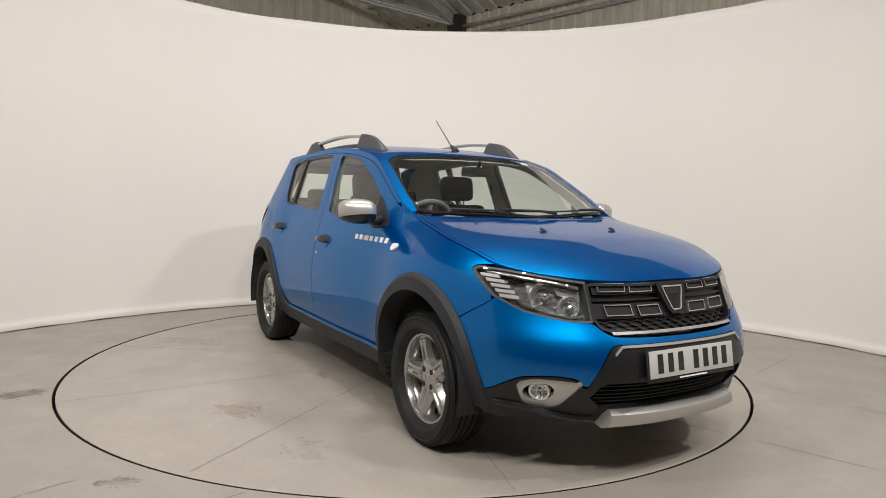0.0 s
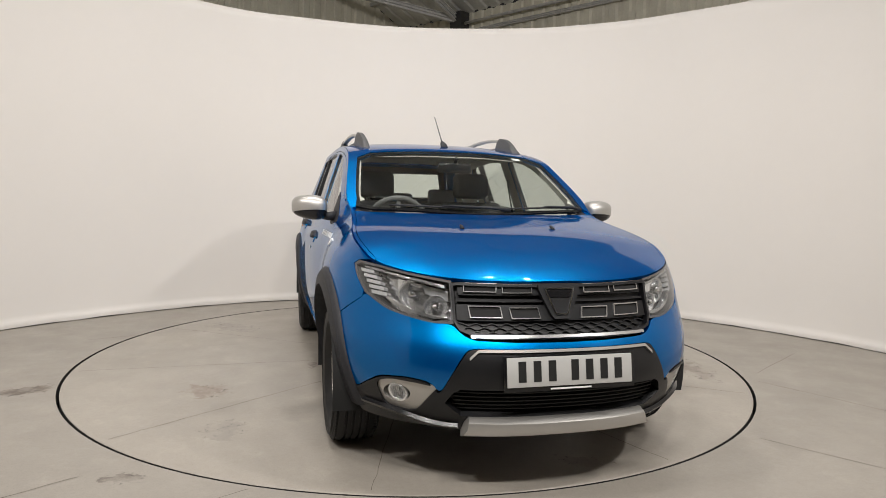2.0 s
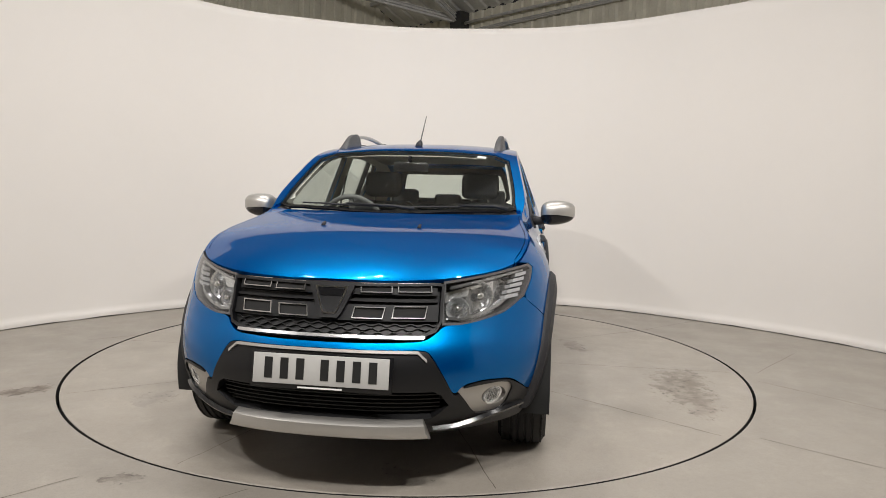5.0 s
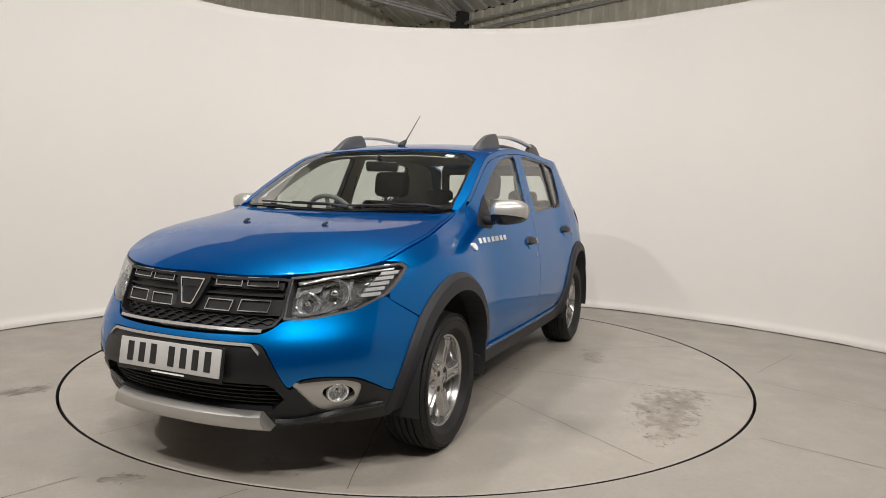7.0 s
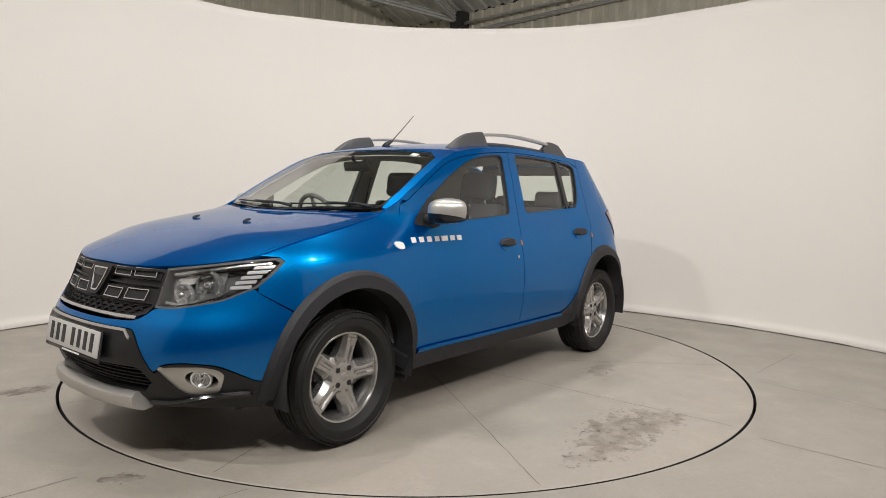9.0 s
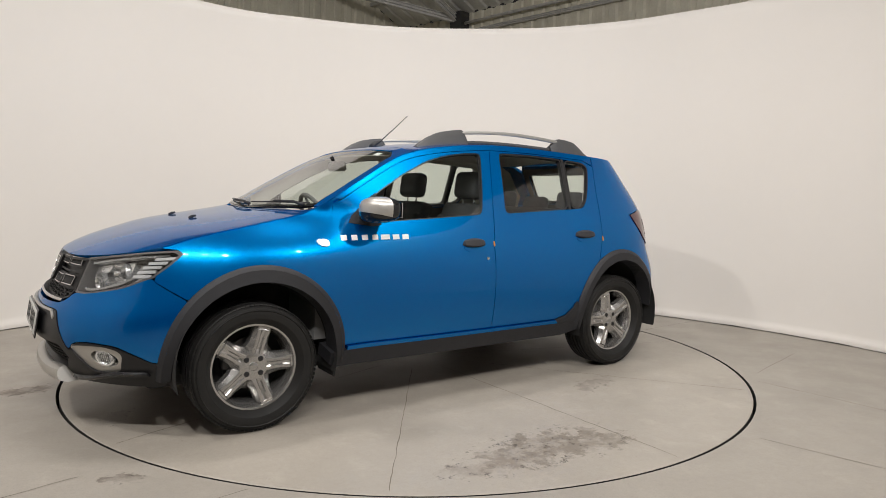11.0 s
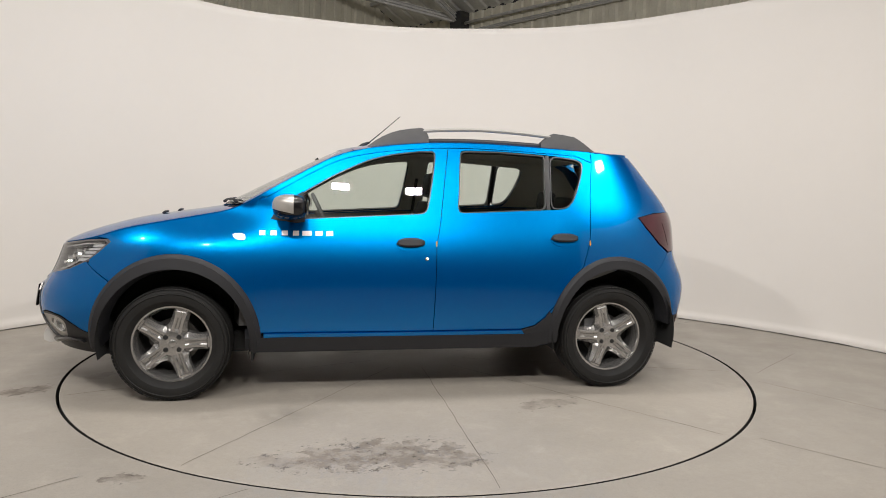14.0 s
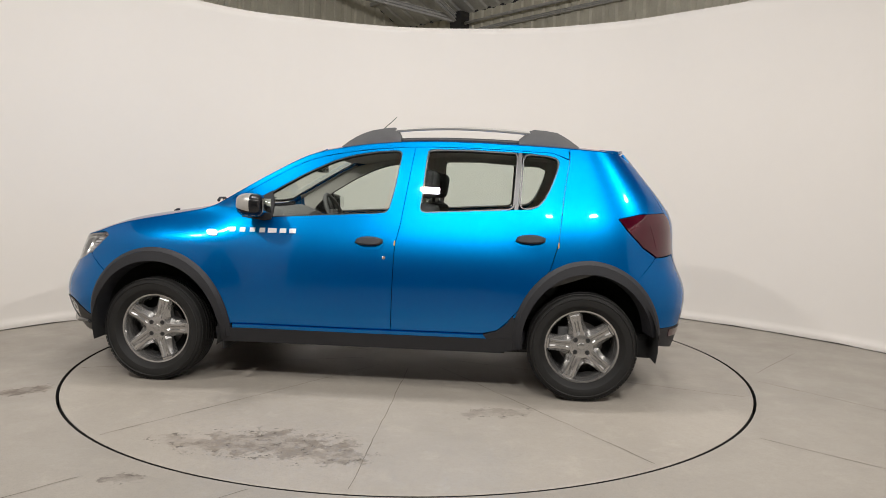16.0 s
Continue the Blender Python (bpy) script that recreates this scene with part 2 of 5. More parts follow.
M_SILVER = material("satin_silver_paint", (0.46, 0.445, 0.42), 0.40, 0.75, vary=0.03, scale=10)
M_CHROME = material("chrome", (0.72, 0.72, 0.72), 0.12, 1.0, vary=0.02)
M_DARKCHROME = material("smoked_chrome", (0.60, 0.60, 0.60), 0.22, 1.0, vary=0.04)
M_ALLOY = material("alloy_wheel_paint", (0.40, 0.392, 0.382), 0.25, 0.85, vary=0.05, scale=15)
M_RUBBER = material("tyre_rubber", (0.009, 0.0086, 0.0082), 0.62, vary=0.2, scale=14, bump=0.2, bump_scale=120, spec=0.35)
M_DISC_IRON = material("brake_iron", (0.13, 0.125, 0.12), 0.4, 0.9, vary=0.1)
M_GLASS = glass("green_tint_glass", (0.86, 0.91, 0.87), 0.085)
M_GLASS_REAR = glass("darker_rear_glass", (0.87, 0.92, 0.88), 0.085)
M_LENS = glass("clear_lamp_lens", (0.97, 0.98, 0.98), 0.07)
M_REDLENS = material("red_tail_lens", (0.045, 0.0012, 0.008), 0.08, vary=0.5, scale=25, spec=0.5, coat=0.6)
M_FABRIC = material("charcoal_seat_fabric", (0.075, 0.077, 0.082), 0.9, vary=0.15, scale=40, bump=0.3, bump_scale=300)
M_TRIM = material("dark_interior_plastic", (0.12, 0.12, 0.12), 0.65, vary=0.1)
M_HEADLINER = material("pale_headliner", (0.58, 0.56, 0.51), 0.9, vary=0.04)
M_PLATE = material("white_reflective_plate", (0.44, 0.435, 0.42), 0.4, vary=0.02)
M_INK = material("black_plate_ink", (0.010, 0.010, 0.010), 0.5)
M_ORANGE = material("amber_plastic", (0.55, 0.22, 0.03), 0.35)
M_WHITE = material("white_sticker", (0.75, 0.75, 0.73), 0.5)
M_LAMPBACK = material("grey_lamp_housing", (0.40, 0.405, 0.41), 0.14, 0.85, vary=0.3, scale=30, bump=1.0, bump_scale=45)
M_LIGHTBAR = material("frosted_white_plastic", (0.38, 0.385, 0.39), 0.25, 0.1, vary=0.08, scale=40)
M_LETTER = material("pale_silver_letter", (0.78, 0.78, 0.77), 0.35, 0.2)
M_REFLECTOR = material("lamp_reflector", (0.80, 0.81, 0.82), 0.15, 0.85, vary=0.05, bump=0.5, bump_scale=60)


# ---------------------------------------------------------------- the hall
WALL_C = (0.10, -1.398)


def wall_radius(a):
    """a: radians from straight ahead."""
    d = abs(math.degrees(a))
    return 3.985 + 0.025 * math.cos(radians((d - 23) * 8)) * (1 if d < 78 else 0) * (0.6 if d < 23 else 1)


def wall_point(a, extra=0.0):
    r = wall_radius(a) + extra
    return WALL_C[0] + r * math.sin(a), WALL_C[1] + r * math.cos(a)


OPENING = radians(136)       # the wall ends here on both sides: the gap behind is the car's way in


def build_wall():
    """A sheet bent round the turntable, open behind, with a rucked hem and closed ends."""
    bm = bmesh.new()
    n, rows = 220, [(0.007, 0.005), (0.022, 0.007), (0.050, 0.010), (0.060, 0.003), (0.10, 0.0), (0.2, 0.0), (1.0, 0.0), (2.0, 0.0), (2.9, 0.0), (3.0, 0.0)]
    grid = []
    for k in range(n + 1):
        a = -OPENING + 2 * OPENING * k / n
        col = []
        for z, ins in rows:
            w = 0.010 * noise.noise((math.sin(a) * 9, math.cos(a) * 9, z * 2.2)) if z < 0.3 else 0.0
            x, y = wall_point(a, -ins + w)
            dz = 0.012 * noise.noise((a * 5, 3.1, 0)) - 0.035 * max(0.0, math.cos(a)) ** 6 if z > 2.95 else 0.010 * noise.noise((a * 9, 0, 0)) if 0.04 < z < 0.09 else 0.006 * noise.noise((a * 14, 0, 0)) if z < 0.015 else 0
            col.append(bm.verts.new((x, y, z + dz)))
        x, y = wall_point(a, 0.05)
        col.append(bm.verts.new((x, y, rows[-1][0] + 0.012 * noise.noise((a * 5, 3.1, 0)) - 0.035 * max(0.0, math.cos(a)) ** 6)))
        col.append(bm.verts.new((x, y, 0.0)))
        col.append(bm.verts.new((*wall_point(a), 0.0)))
        grid.append(col)
    m = len(grid[0])
    for g, h in zip(grid, grid[1:]):
        for i in range(m - 1):
            bm.faces.new((g[i], g[i + 1], h[i + 1], h[i]))
    bm.faces.new(grid[0])
    bm.faces.new(grid[-1][::-1])
    w = part("wall_round", bm, M_WALL)
    tagged(w, "smooth white curved studio wall with a scuffed hem", "wall", kind="structure")


def build_floor():
    bm = bmesh.new()
    n = 160
    inner = [bm.verts.new((math.cos(k * math.tau / n) * (DISC_R + 0.007), math.sin(k * math.tau / n) * (DISC_R + 0.007), 0)) for k in range(n)]
    mid = [bm.verts.new((math.cos(k * math.tau / n) * 6.5, math.sin(k * math.tau / n) * 6.5, 0)) for k in range(n)]
    low = [bm.verts.new((v.co.x, v.co.y, -0.14)) for v in inner]
    far = [bm.verts.new((math.cos(k * math.tau / n) * 30, math.sin(k * math.tau / n) * 30, 0)) for k in range(n)]
    for k in range(n):
        l = (k + 1) % n
        bm.faces.new((inner[k], mid[k], mid[l], inner[l]))
        bm.faces.new((mid[k], far[k], far[l], mid[l]))
        bm.faces.new((low[k], inner[k], inner[l], low[l]))
    bmesh.ops.recalc_face_normals(bm, faces=bm.faces)
    f = part("floor", bm, M_FLOOR, smooth=False)
    f.data.materials.append(M_GROOVE)
    for pl in f.data.polygons:
        pl.material_index = 1 if abs(pl.normal.z) < 0.5 else 0
    tagged(f, "worn grey painted concrete hall floor", "floor", kind="structure")
    bm = bmesh.new()
    bmesh.ops.create_circle(bm, cap_ends=True, segments=96, radius=DISC_R + 0.2, matrix=Matrix.Translation((0, 0, -0.135)))
    p = part("groove_bed", bm, M_GROOVE, smooth=False)
    tagged(p, "bed of the ring gap round the turntable, coloured near black for its shade", "gap", kind="structure")


def build_turntable():
    bm = bmesh.new()
    n = 160
    rings = []
    for r, z in ((0.9, 0.0), (DISC_R - 0.014, 0.0), (DISC_R - 0.010, -0.003), (DISC_R - 0.010, -0.12)):
        rings.append([bm.verts.new((math.cos(k * math.tau / n) * r, math.sin(k * math.tau / n) * r, z)) for k in range(n)])
    bm.faces.new(rings[0])
    for a, b in zip(rings, rings[1:]):
        for k in range(n):
            l = (k + 1) % n
            bm.faces.new((a[k], b[k], b[l], a[l]))
    d = part("turntable", bm, M_DISC, smooth=False)
    d.data.materials.append(M_GROOVE)
    for pl in d.data.polygons:
        pl.material_index = 1 if abs(pl.normal.z) < 0.3 else 0
    tagged(d, "round concrete turntable with cracks and dirty stains", "turntable", kind="structure")
    return d


def build_roof():
    """The hall round the studio: two sheet walls meet in the far corner, the roof climbs from the eaves of one of them."""
    hall = pose(-0.4, 10.2, 0, 0, 0, -48.65)
    eave, slope, ridge, length = 4.75, 0.47, 9.5, 24.0

    def roof_z(y):
        d = -y
        return eave + slope * (d if d < ridge else 2 * ridge - d)
    bm = bmesh.new()
    prof = []
    for i in range(int(length / 0.33)):
        prof += [(i * 0.33 + dx, dz) for dx, dz in ((0.0, 0.0), (0.20, 0.0), (0.235, 0.035), (0.295, 0.035))]
    rows = [[bm.verts.new((x, y, roof_z(y) + dz)) for y in (0.0, -ridge, -2 * ridge)] for x, dz in prof]
    for a, b in zip(rows, rows[1:]):
        for i in range(2):
            bm.faces.new((a[i], b[i], b[i + 1], a[i + 1]))
    c = part("ceiling", bm, M_ROOF, smooth=False, m=hall)
    tagged(c, "grey profiled metal sheet roof of the hall", "roof", kind="structure")

    def sheet(name, ax, at, lo, hi, top):
        bm = bmesh.new()
        cols = []
        for i in range(int((hi - lo) / 0.25)):
            for d, o in ((0, 0), (0.12, 0), (0.15, 0.035), (0.22, 0.035)):
                t = lo + i * 0.25 + d
                p = (t, at + o, 0) if ax == "x" else (at - o, t, 0)
                cols.append((bm.verts.new((p[0], p[1], 0)), bm.verts.new((p[0], p[1], top(t)))))
        for a, b in zip(cols, cols[1:]):
            bm.faces.new((a[0], b[0], b[1], a[1]))
        w = part(name, bm, M_LINER, smooth=False, m=hall)
        tagged(w, "pale profiled sheet wall of the hall", "wall", kind="structure")
    sheet("wall_1", "x", 0.0, 0.0, length, lambda t: eave)
    sheet("wall_2", "y", 0.0, -2 * ridge, 0.0, roof_z)
    sheet("wall_3", "x", -2 * ridge, 0.0, length, lambda t: eave)
    sheet("wall_4", "y", length, -2 * ridge, 0.0, roof_z)
    # rafters, purlins and braces
    def steel(name, cat, label, a, b, w, h, mat, grp, wob=None):
        bm = bmesh.new()
        a, b = Vector(a), Vector(b)
        d = b - a
        q = d.to_track_quat("X", "Z").to_matrix().to_4x4()
        add_box(bm, (0, 0, 0), (d.length, w, h * 0.14))
        add_box(bm, (0, 0, h * 0.43), (d.length, w, h * 0.12))
        add_box(bm, (0, 0, -h * 0.43), (d.length, w, h * 0.12))
        add_box(bm, (0, 0, 0), (d.length, w * 0.2, h))
        bmesh.ops.transform(bm, matrix=Matrix.Translation((a + b) / 2) @ q, verts=bm.verts)
        tagged(part(name, bm, mat, smooth=False, m=hall), label, cat, grp)
    for k in range(5):
        x = 1.9 + 5.0 * k
        for y0, y1 in ((-0.05, -ridge), (-ridge, -2 * ridge + 0.05)):
            steel("rafter", "beam", "pale grey steel rafter under the roof sheets", (x, y0, roof_z(y0) - 0.22), (x, y1, roof_z(y1) - 0.22), 0.07, 0.14, M_STEEL, "rafters")
        steel("roof_brace", "brace", "pale steel brace rising from the eaves", (x, -0.12, eave - 0.15), (x - 1.75, -2.75, eave + 0.44), 0.12, 0.13, M_STEEL, "roof braces")
        bm = bmesh.new()
        add_box(bm, (x, -0.10, eave - 0.16), (0.30, 0.30, 0.34), 0.02)
        tagged(part("eaves_bracket", bm, M_DARKSTEEL, smooth=False, m=hall), "dark steel bracket at the eaves", "bracket", "eaves brackets")
    for k, y in enumerate((-0.9, -2.4, -3.9, -5.4, -6.9, -8.4)):
        steel("purlin", "beam", "galvanised steel purlin under the roof sheets", (0.02, y, roof_z(y) - 0.06), (length, y, roof_z(y) - 0.06), 0.06, 0.11, M_STEEL, "purlins")
    bm = bmesh.new()
    add_tube(bm, [(1.9 + i * 1.2, -0.12, eave - 0.22 + 0.008 * (i % 2)) for i in range(18)], 0.030, 8)
    tagged(part("conduit", bm, M_STEEL, m=hall), "pale metal conduit along the eaves", "conduit")
    steel("eaves_rail", "rail", "thin pale sheeting rail along the hall wall", (2.3, -0.06, eave - 0.38), (length, -0.06, eave - 0.38), 0.05, 0.07, M_STEEL, "")


build_wall()
build_floor()
DISC = build_turntable()
build_roof()


def hall_roof_height(x, y):
    """Height of the roof sheets over a place of the floor."""
    d = Vector((x + 0.4, y - 10.2)).dot(Vector((-0.7507, -0.6607)))
    return 4.75 + 0.47 * min(d, 19.0 - d)


def floodlight(x, y, z, power):
    pos = Vector((x, y, z))
    m = look(pos, (x * 0.25, 0.1 + y * 0.12, 0.3))
    lamp = new("floodlight")
    lamp.matrix_basis = m
    bm = bmesh.new()
    add_box(bm, (0, 0, 0.045), (0.33, 0.20, 0.06), 0.012)
    part("housing", bm, M_DARKSTEEL, lamp)
    bm = bmesh.new()
    add_box(bm, (0, 0, 0.008), (0.28, 0.14, 0.012))
    part("lamp_panel", bm, M_LAMP, lamp, "bright white lamp face")
    bm = bmesh.new()
    up = m.inverted() @ Vector((x, y, hall_roof_height(x, y) + 0.01))
    base = m.inverted() @ Vector((x, y, z + 0.10))
    add_tube(bm, [base, up], 0.012, 8)
    add_box(bm, base, (0.10, 0.10, 0.06))
    part("hanger_rod", bm, M_DARKSTEEL, lamp)
    tagged(lamp, "black floodlight with a bright white panel, hung from the roof", "floodlight", "floodlights over the studio")
    ld = bpy.data.lights.new("flood", "AREA")
    ld.shape, ld.size, ld.size_y, ld.energy, ld.color = "RECTANGLE", 0.28, 0.14, power, (1.0, 0.962, 0.925)
    ld.spread = radians(110) if z > 5 else radians(150)
    lo = new("flood_lamp", ld)
    lo.matrix_basis = m @ Matrix.Translation((0, 0, -0.01))


for lx, ly, lz, lp in LAMPS:
    floodlight(lx, ly, lz, lp)

# ---------------------------------------------------------------- the car's surface
XC, XR0 = 1.2, -1.2          # where the front and rear corners begin
B_MID = spline([0.20, 0.30, 0.38, 0.60, 0.80, 0.93, 1.05, 1.20, 1.43, 1.55], [0.765, 0.797, 0.824, 0.852, 0.838, 0.805, 0.765, 0.717, 0.640, 0.598])
B_FRONT = spline([0.20, 0.30, 0.45, 0.62, 0.80, 0.887, 0.95, 1.02, 1.10], [0.79, 0.828, 0.866, 0.874, 0.852, 0.826, 0.785, 0.725, 0.66])
B_REAR = spline([0.20, 0.30, 0.45, 0.62, 0.80, 0.93, 1.05, 1.20, 1.43, 1.55], [0.82, 0.845, 0.866, 0.870, 0.850, 0.824, 0.788, 0.730, 0.642, 0.596])
X_FRONT = spline([0.20, 0.26, 0.33, 0.47, 0.56, 0.61, 0.66, 0.72, 0.84, 0.95, 1.1], [2.03, 2.06, 2.110, 2.168, 2.160, 2.140, 2.108, 2.075, 2.029, 1.975, 1.90])
X_REAR = spline([0.20, 0.35, 0.50, 0.66, 0.80, 1.07, 1.30, 1.41, 1.48, 1.55], [-1.88, -1.93, -1.965, -1.965, -1.905, -1.875, -1.715, -1.62, -1.56, -1.53])
N_FRONT, N_REAR = 2.5, 3.4
UX = 60.0                    # surface units per metre along the side
U_SIDE, U_BACK = 90.0, 90.0 + (XC - XR0) * UX


def smooth01(t):
    t = np.clip(t, 0, 1)
    return t * t * t * (t * (6 * t - 15) + 10)


def half_width(x, z):
    f, r = smooth01((x - 0.55) / 0.65), smooth01((-0.7 - x) / 0.5)
    mid = B_MID(z) - 0.020 * np.clip((x + 0.1) / 0.9, 0, 1.2) ** 2
    return mid + (B_FRONT(np.minimum(z, 1.1)) - mid) * f * smooth01((1.25 - z) / 0.25) + (B_REAR(z) - mid) * r


def ring(u, z):
    """The car's skin: u runs from the nose (0) round the left front corner (90), along the side to the tail (324); minus u is the other side."""
    u, z = np.asarray(u, float), np.asarray(z, float)
    s, v = np.sign(u) + (u == 0), np.abs(u)
    ph = np.radians(np.clip(v, 0, 90))
    a, b = X_FRONT(z) - XC, half_width(XC, z)
    r = ((np.abs(np.cos(ph)) / a) ** N_FRONT + (np.abs(np.sin(ph)) / b) ** N_FRONT) ** (-1 / N_FRONT)
    xf, yf = XC + r * np.cos(ph), r * np.sin(ph)
    xs = np.clip(XC - (v - U_SIDE) / UX, XR0, XC)
    ys = half_width(xs, z)
    pr = np.radians(np.clip(v - U_BACK, 0, 90))
    a, b = XR0 - X_REAR(z), half_width(XR0, z)
    r = ((np.abs(np.sin(pr)) / a) ** N_REAR + (np.abs(np.cos(pr)) / b) ** N_REAR) ** (-1 / N_REAR)
    xr, yr = XR0 - r * np.sin(pr), r * np.cos(pr)
    x = np.where(v < U_SIDE, xf, np.where(v > U_BACK, xr, xs))
    y = np.where(v < U_SIDE, yf, np.where(v > U_BACK, yr, ys))
    return np.stack([x, y * s, z + 0 * x], -1)


U_TAB = np.linspace(0, U_BACK + 90, 1400)


def ux(x, z):
    """Surface unit at the length x on the left side."""
    return float(np.interp(-x, -ring(U_TAB, z)[:, 0], U_TAB))


def uy(y, z):
    """Surface unit on the nose at the sideways place y."""
    t = U_TAB[U_TAB <= 90]
    return float(np.sign(y) * np.interp(abs(y), ring(t, z)[:, 1], t))


def ub(y, z):
    """Surface unit on the tail at the sideways place y."""
    t = U_TAB[U_TAB >= U_BACK][::-1]
    return float((np.sign(y) or 1) * np.interp(abs(y), ring(t, z)[:, 1], t))


# upper edge of the sides: bonnet edge, windscreen pillar, roof edge
Z_EDGE = spline([2.028, 1.99, 1.9, 1.8, 1.75, 1.7, 1.6, 1.5, 1.3, 1.1, 0.97, 0.888, 0.717, 0.522, 0.393, 0.25, 0.10, -0.3, -0.66, -0.9, -1.25, -1.60],
                [0.843, 0.849, 0.866, 0.885, 0.896, 0.910, 0.944, 0.970, 1.010, 1.048, 1.082, 1.122, 1.222, 1.333, 1.398, 1.440, 1.466, 1.500, 1.497, 1.487, 1.468, 1.442])
ZC_HOOD = spline([2.028, 1.99, 1.92, 1.80, 1.716, 1.606, 1.45, 1.277, 1.10, 0.8], [0.845, 0.866, 0.898, 0.942, 0.967, 0.997, 1.026, 1.053, 1.082, 1.13])
ZC_SCREEN = spline([1.25, 1.10, 0.73, 0.40, 0.25], [1.012, 1.092, 1.284, 1.445, 1.512])
ZC_ROOF = spline([0.45, 0.36, 0.25, 0.10, -0.3, -0.9, -1.3, -1.6], [1.428, 1.460, 1.484, 1.505, 1.535, 1.530, 1.503, 1.465])
XT = np.linspace(-1.62, 2.027, 600)


def edge_width(x):
    z = Z_EDGE(x)
    w = half_width(np.clip(x, -1.3, XC), z)
    a, b = X_FRONT(z) - XC, half_width(XC, z)
    t = np.clip((x - XC) / a, 0, 1)
    w = np.where(x > XC, b * (1 - t ** N_FRONT) ** (1 / N_FRONT), w)
    a, b = XR0 - X_REAR(z), half_width(XR0, z)
    t = np.clip((XR0 - x) / a, 0, 1)
    return np.where(x < XR0, b * np.maximum(1 - t ** N_REAR, 1e-6) ** (1 / N_REAR), w)


W_TAB = edge_width(XT)


def y_edge(x):
    return np.interp(x, XT, W_TAB)


def top_chart(zc, m):
    def f(x, y):
        x, y = np.asarray(x, float), np.asarray(y, float)
        e = np.maximum(y_edge(x), 0.02)
        c, ze = zc(x), Z_EDGE(x)
        return np.stack([x, y, c - (c - ze) * np.minimum(np.abs(y) / e, 1.02) ** m], -1)
    return f


hood_at, screen_at, roof_at = top_chart(ZC_HOOD, 3.0), top_chart(ZC_SCREEN, 2.3), top_chart(ZC_ROOF, 2.6)


def inside(px, py, poly):
    x, y = np.array([p[0] for p in poly]), np.array([p[1] for p in poly])
    res = np.zeros(len(px), bool)
    j = len(poly) - 1
    for i in range(len(poly)):
        c = (y[i] > py) != (y[j] > py)
        with np.errstate(divide="ignore", invalid="ignore"):
            res ^= c & (px < (x[j] - x[i]) * (py - y[i]) / (y[j] - y[i] + 1e-12) + x[i])
        j = i
    return res


def soften(poly, times=1, cap=0.022):
    """Round the corners of a closed outline; cap: the most that a corner takes off an edge."""
    for _ in range(times):
        out = []
        for a, b in zip(poly, poly[1:] + poly[:1]):
            t = min(0.25, cap / max(math.hypot(b[0] - a[0], b[1] - a[1]), 1e-9))
            out += [(a[0] + (b[0] - a[0]) * t, a[1] + (b[1] - a[1]) * t), (b[0] + (a[0] - b[0]) * t, b[1] + (a[1] - b[1]) * t)]
        poly, cap = out, cap * 0.6
    return poly


def soften_skin(poly, times=2, cap=0.018):
    """The same for an outline in surface units."""
    return [(a * UX, b) for a, b in soften([(u / UX, z) for u, z in poly], times, cap)]


def dense(poly, step):
    out = []
    for a, b in zip(poly, poly[1:] + poly[:1]):
        n = max(1, int(math.hypot(b[0] - a[0], b[1] - a[1]) / step))
        out += [(a[0] + (b[0] - a[0]) * i / n, a[1] + (b[1] - a[1]) * i / n) for i in range(n)]
    return out


def inset(poly, d):
    """Move a closed outline inwards by d."""
    area = sum(a[0] * b[1] - b[0] * a[1] for a, b in zip(poly, poly[1:] + poly[:1]))
    s = 1 if area > 0 else -1
    out, n = [], len(poly)
    for i in range(n):
        p, q, r = Vector(poly[i - 1]), Vector(poly[i]), Vector(poly[(i + 1) % n])
        a, b = (q - p), (r - q)
        if a.length < 1e-9 or b.length < 1e-9:
            out.append(poly[i])
            continue
        na, nb = Vector((-a.y, a.x)).normalized() * s, Vector((-b.y, b.x)).normalized() * s
        k = na + nb
        k = k / max(k.length_squared, 0.6) * 2 if k.length > 1e-6 else na
        out.append((q.x + k.x * d, q.y + k.y * d))
    return out


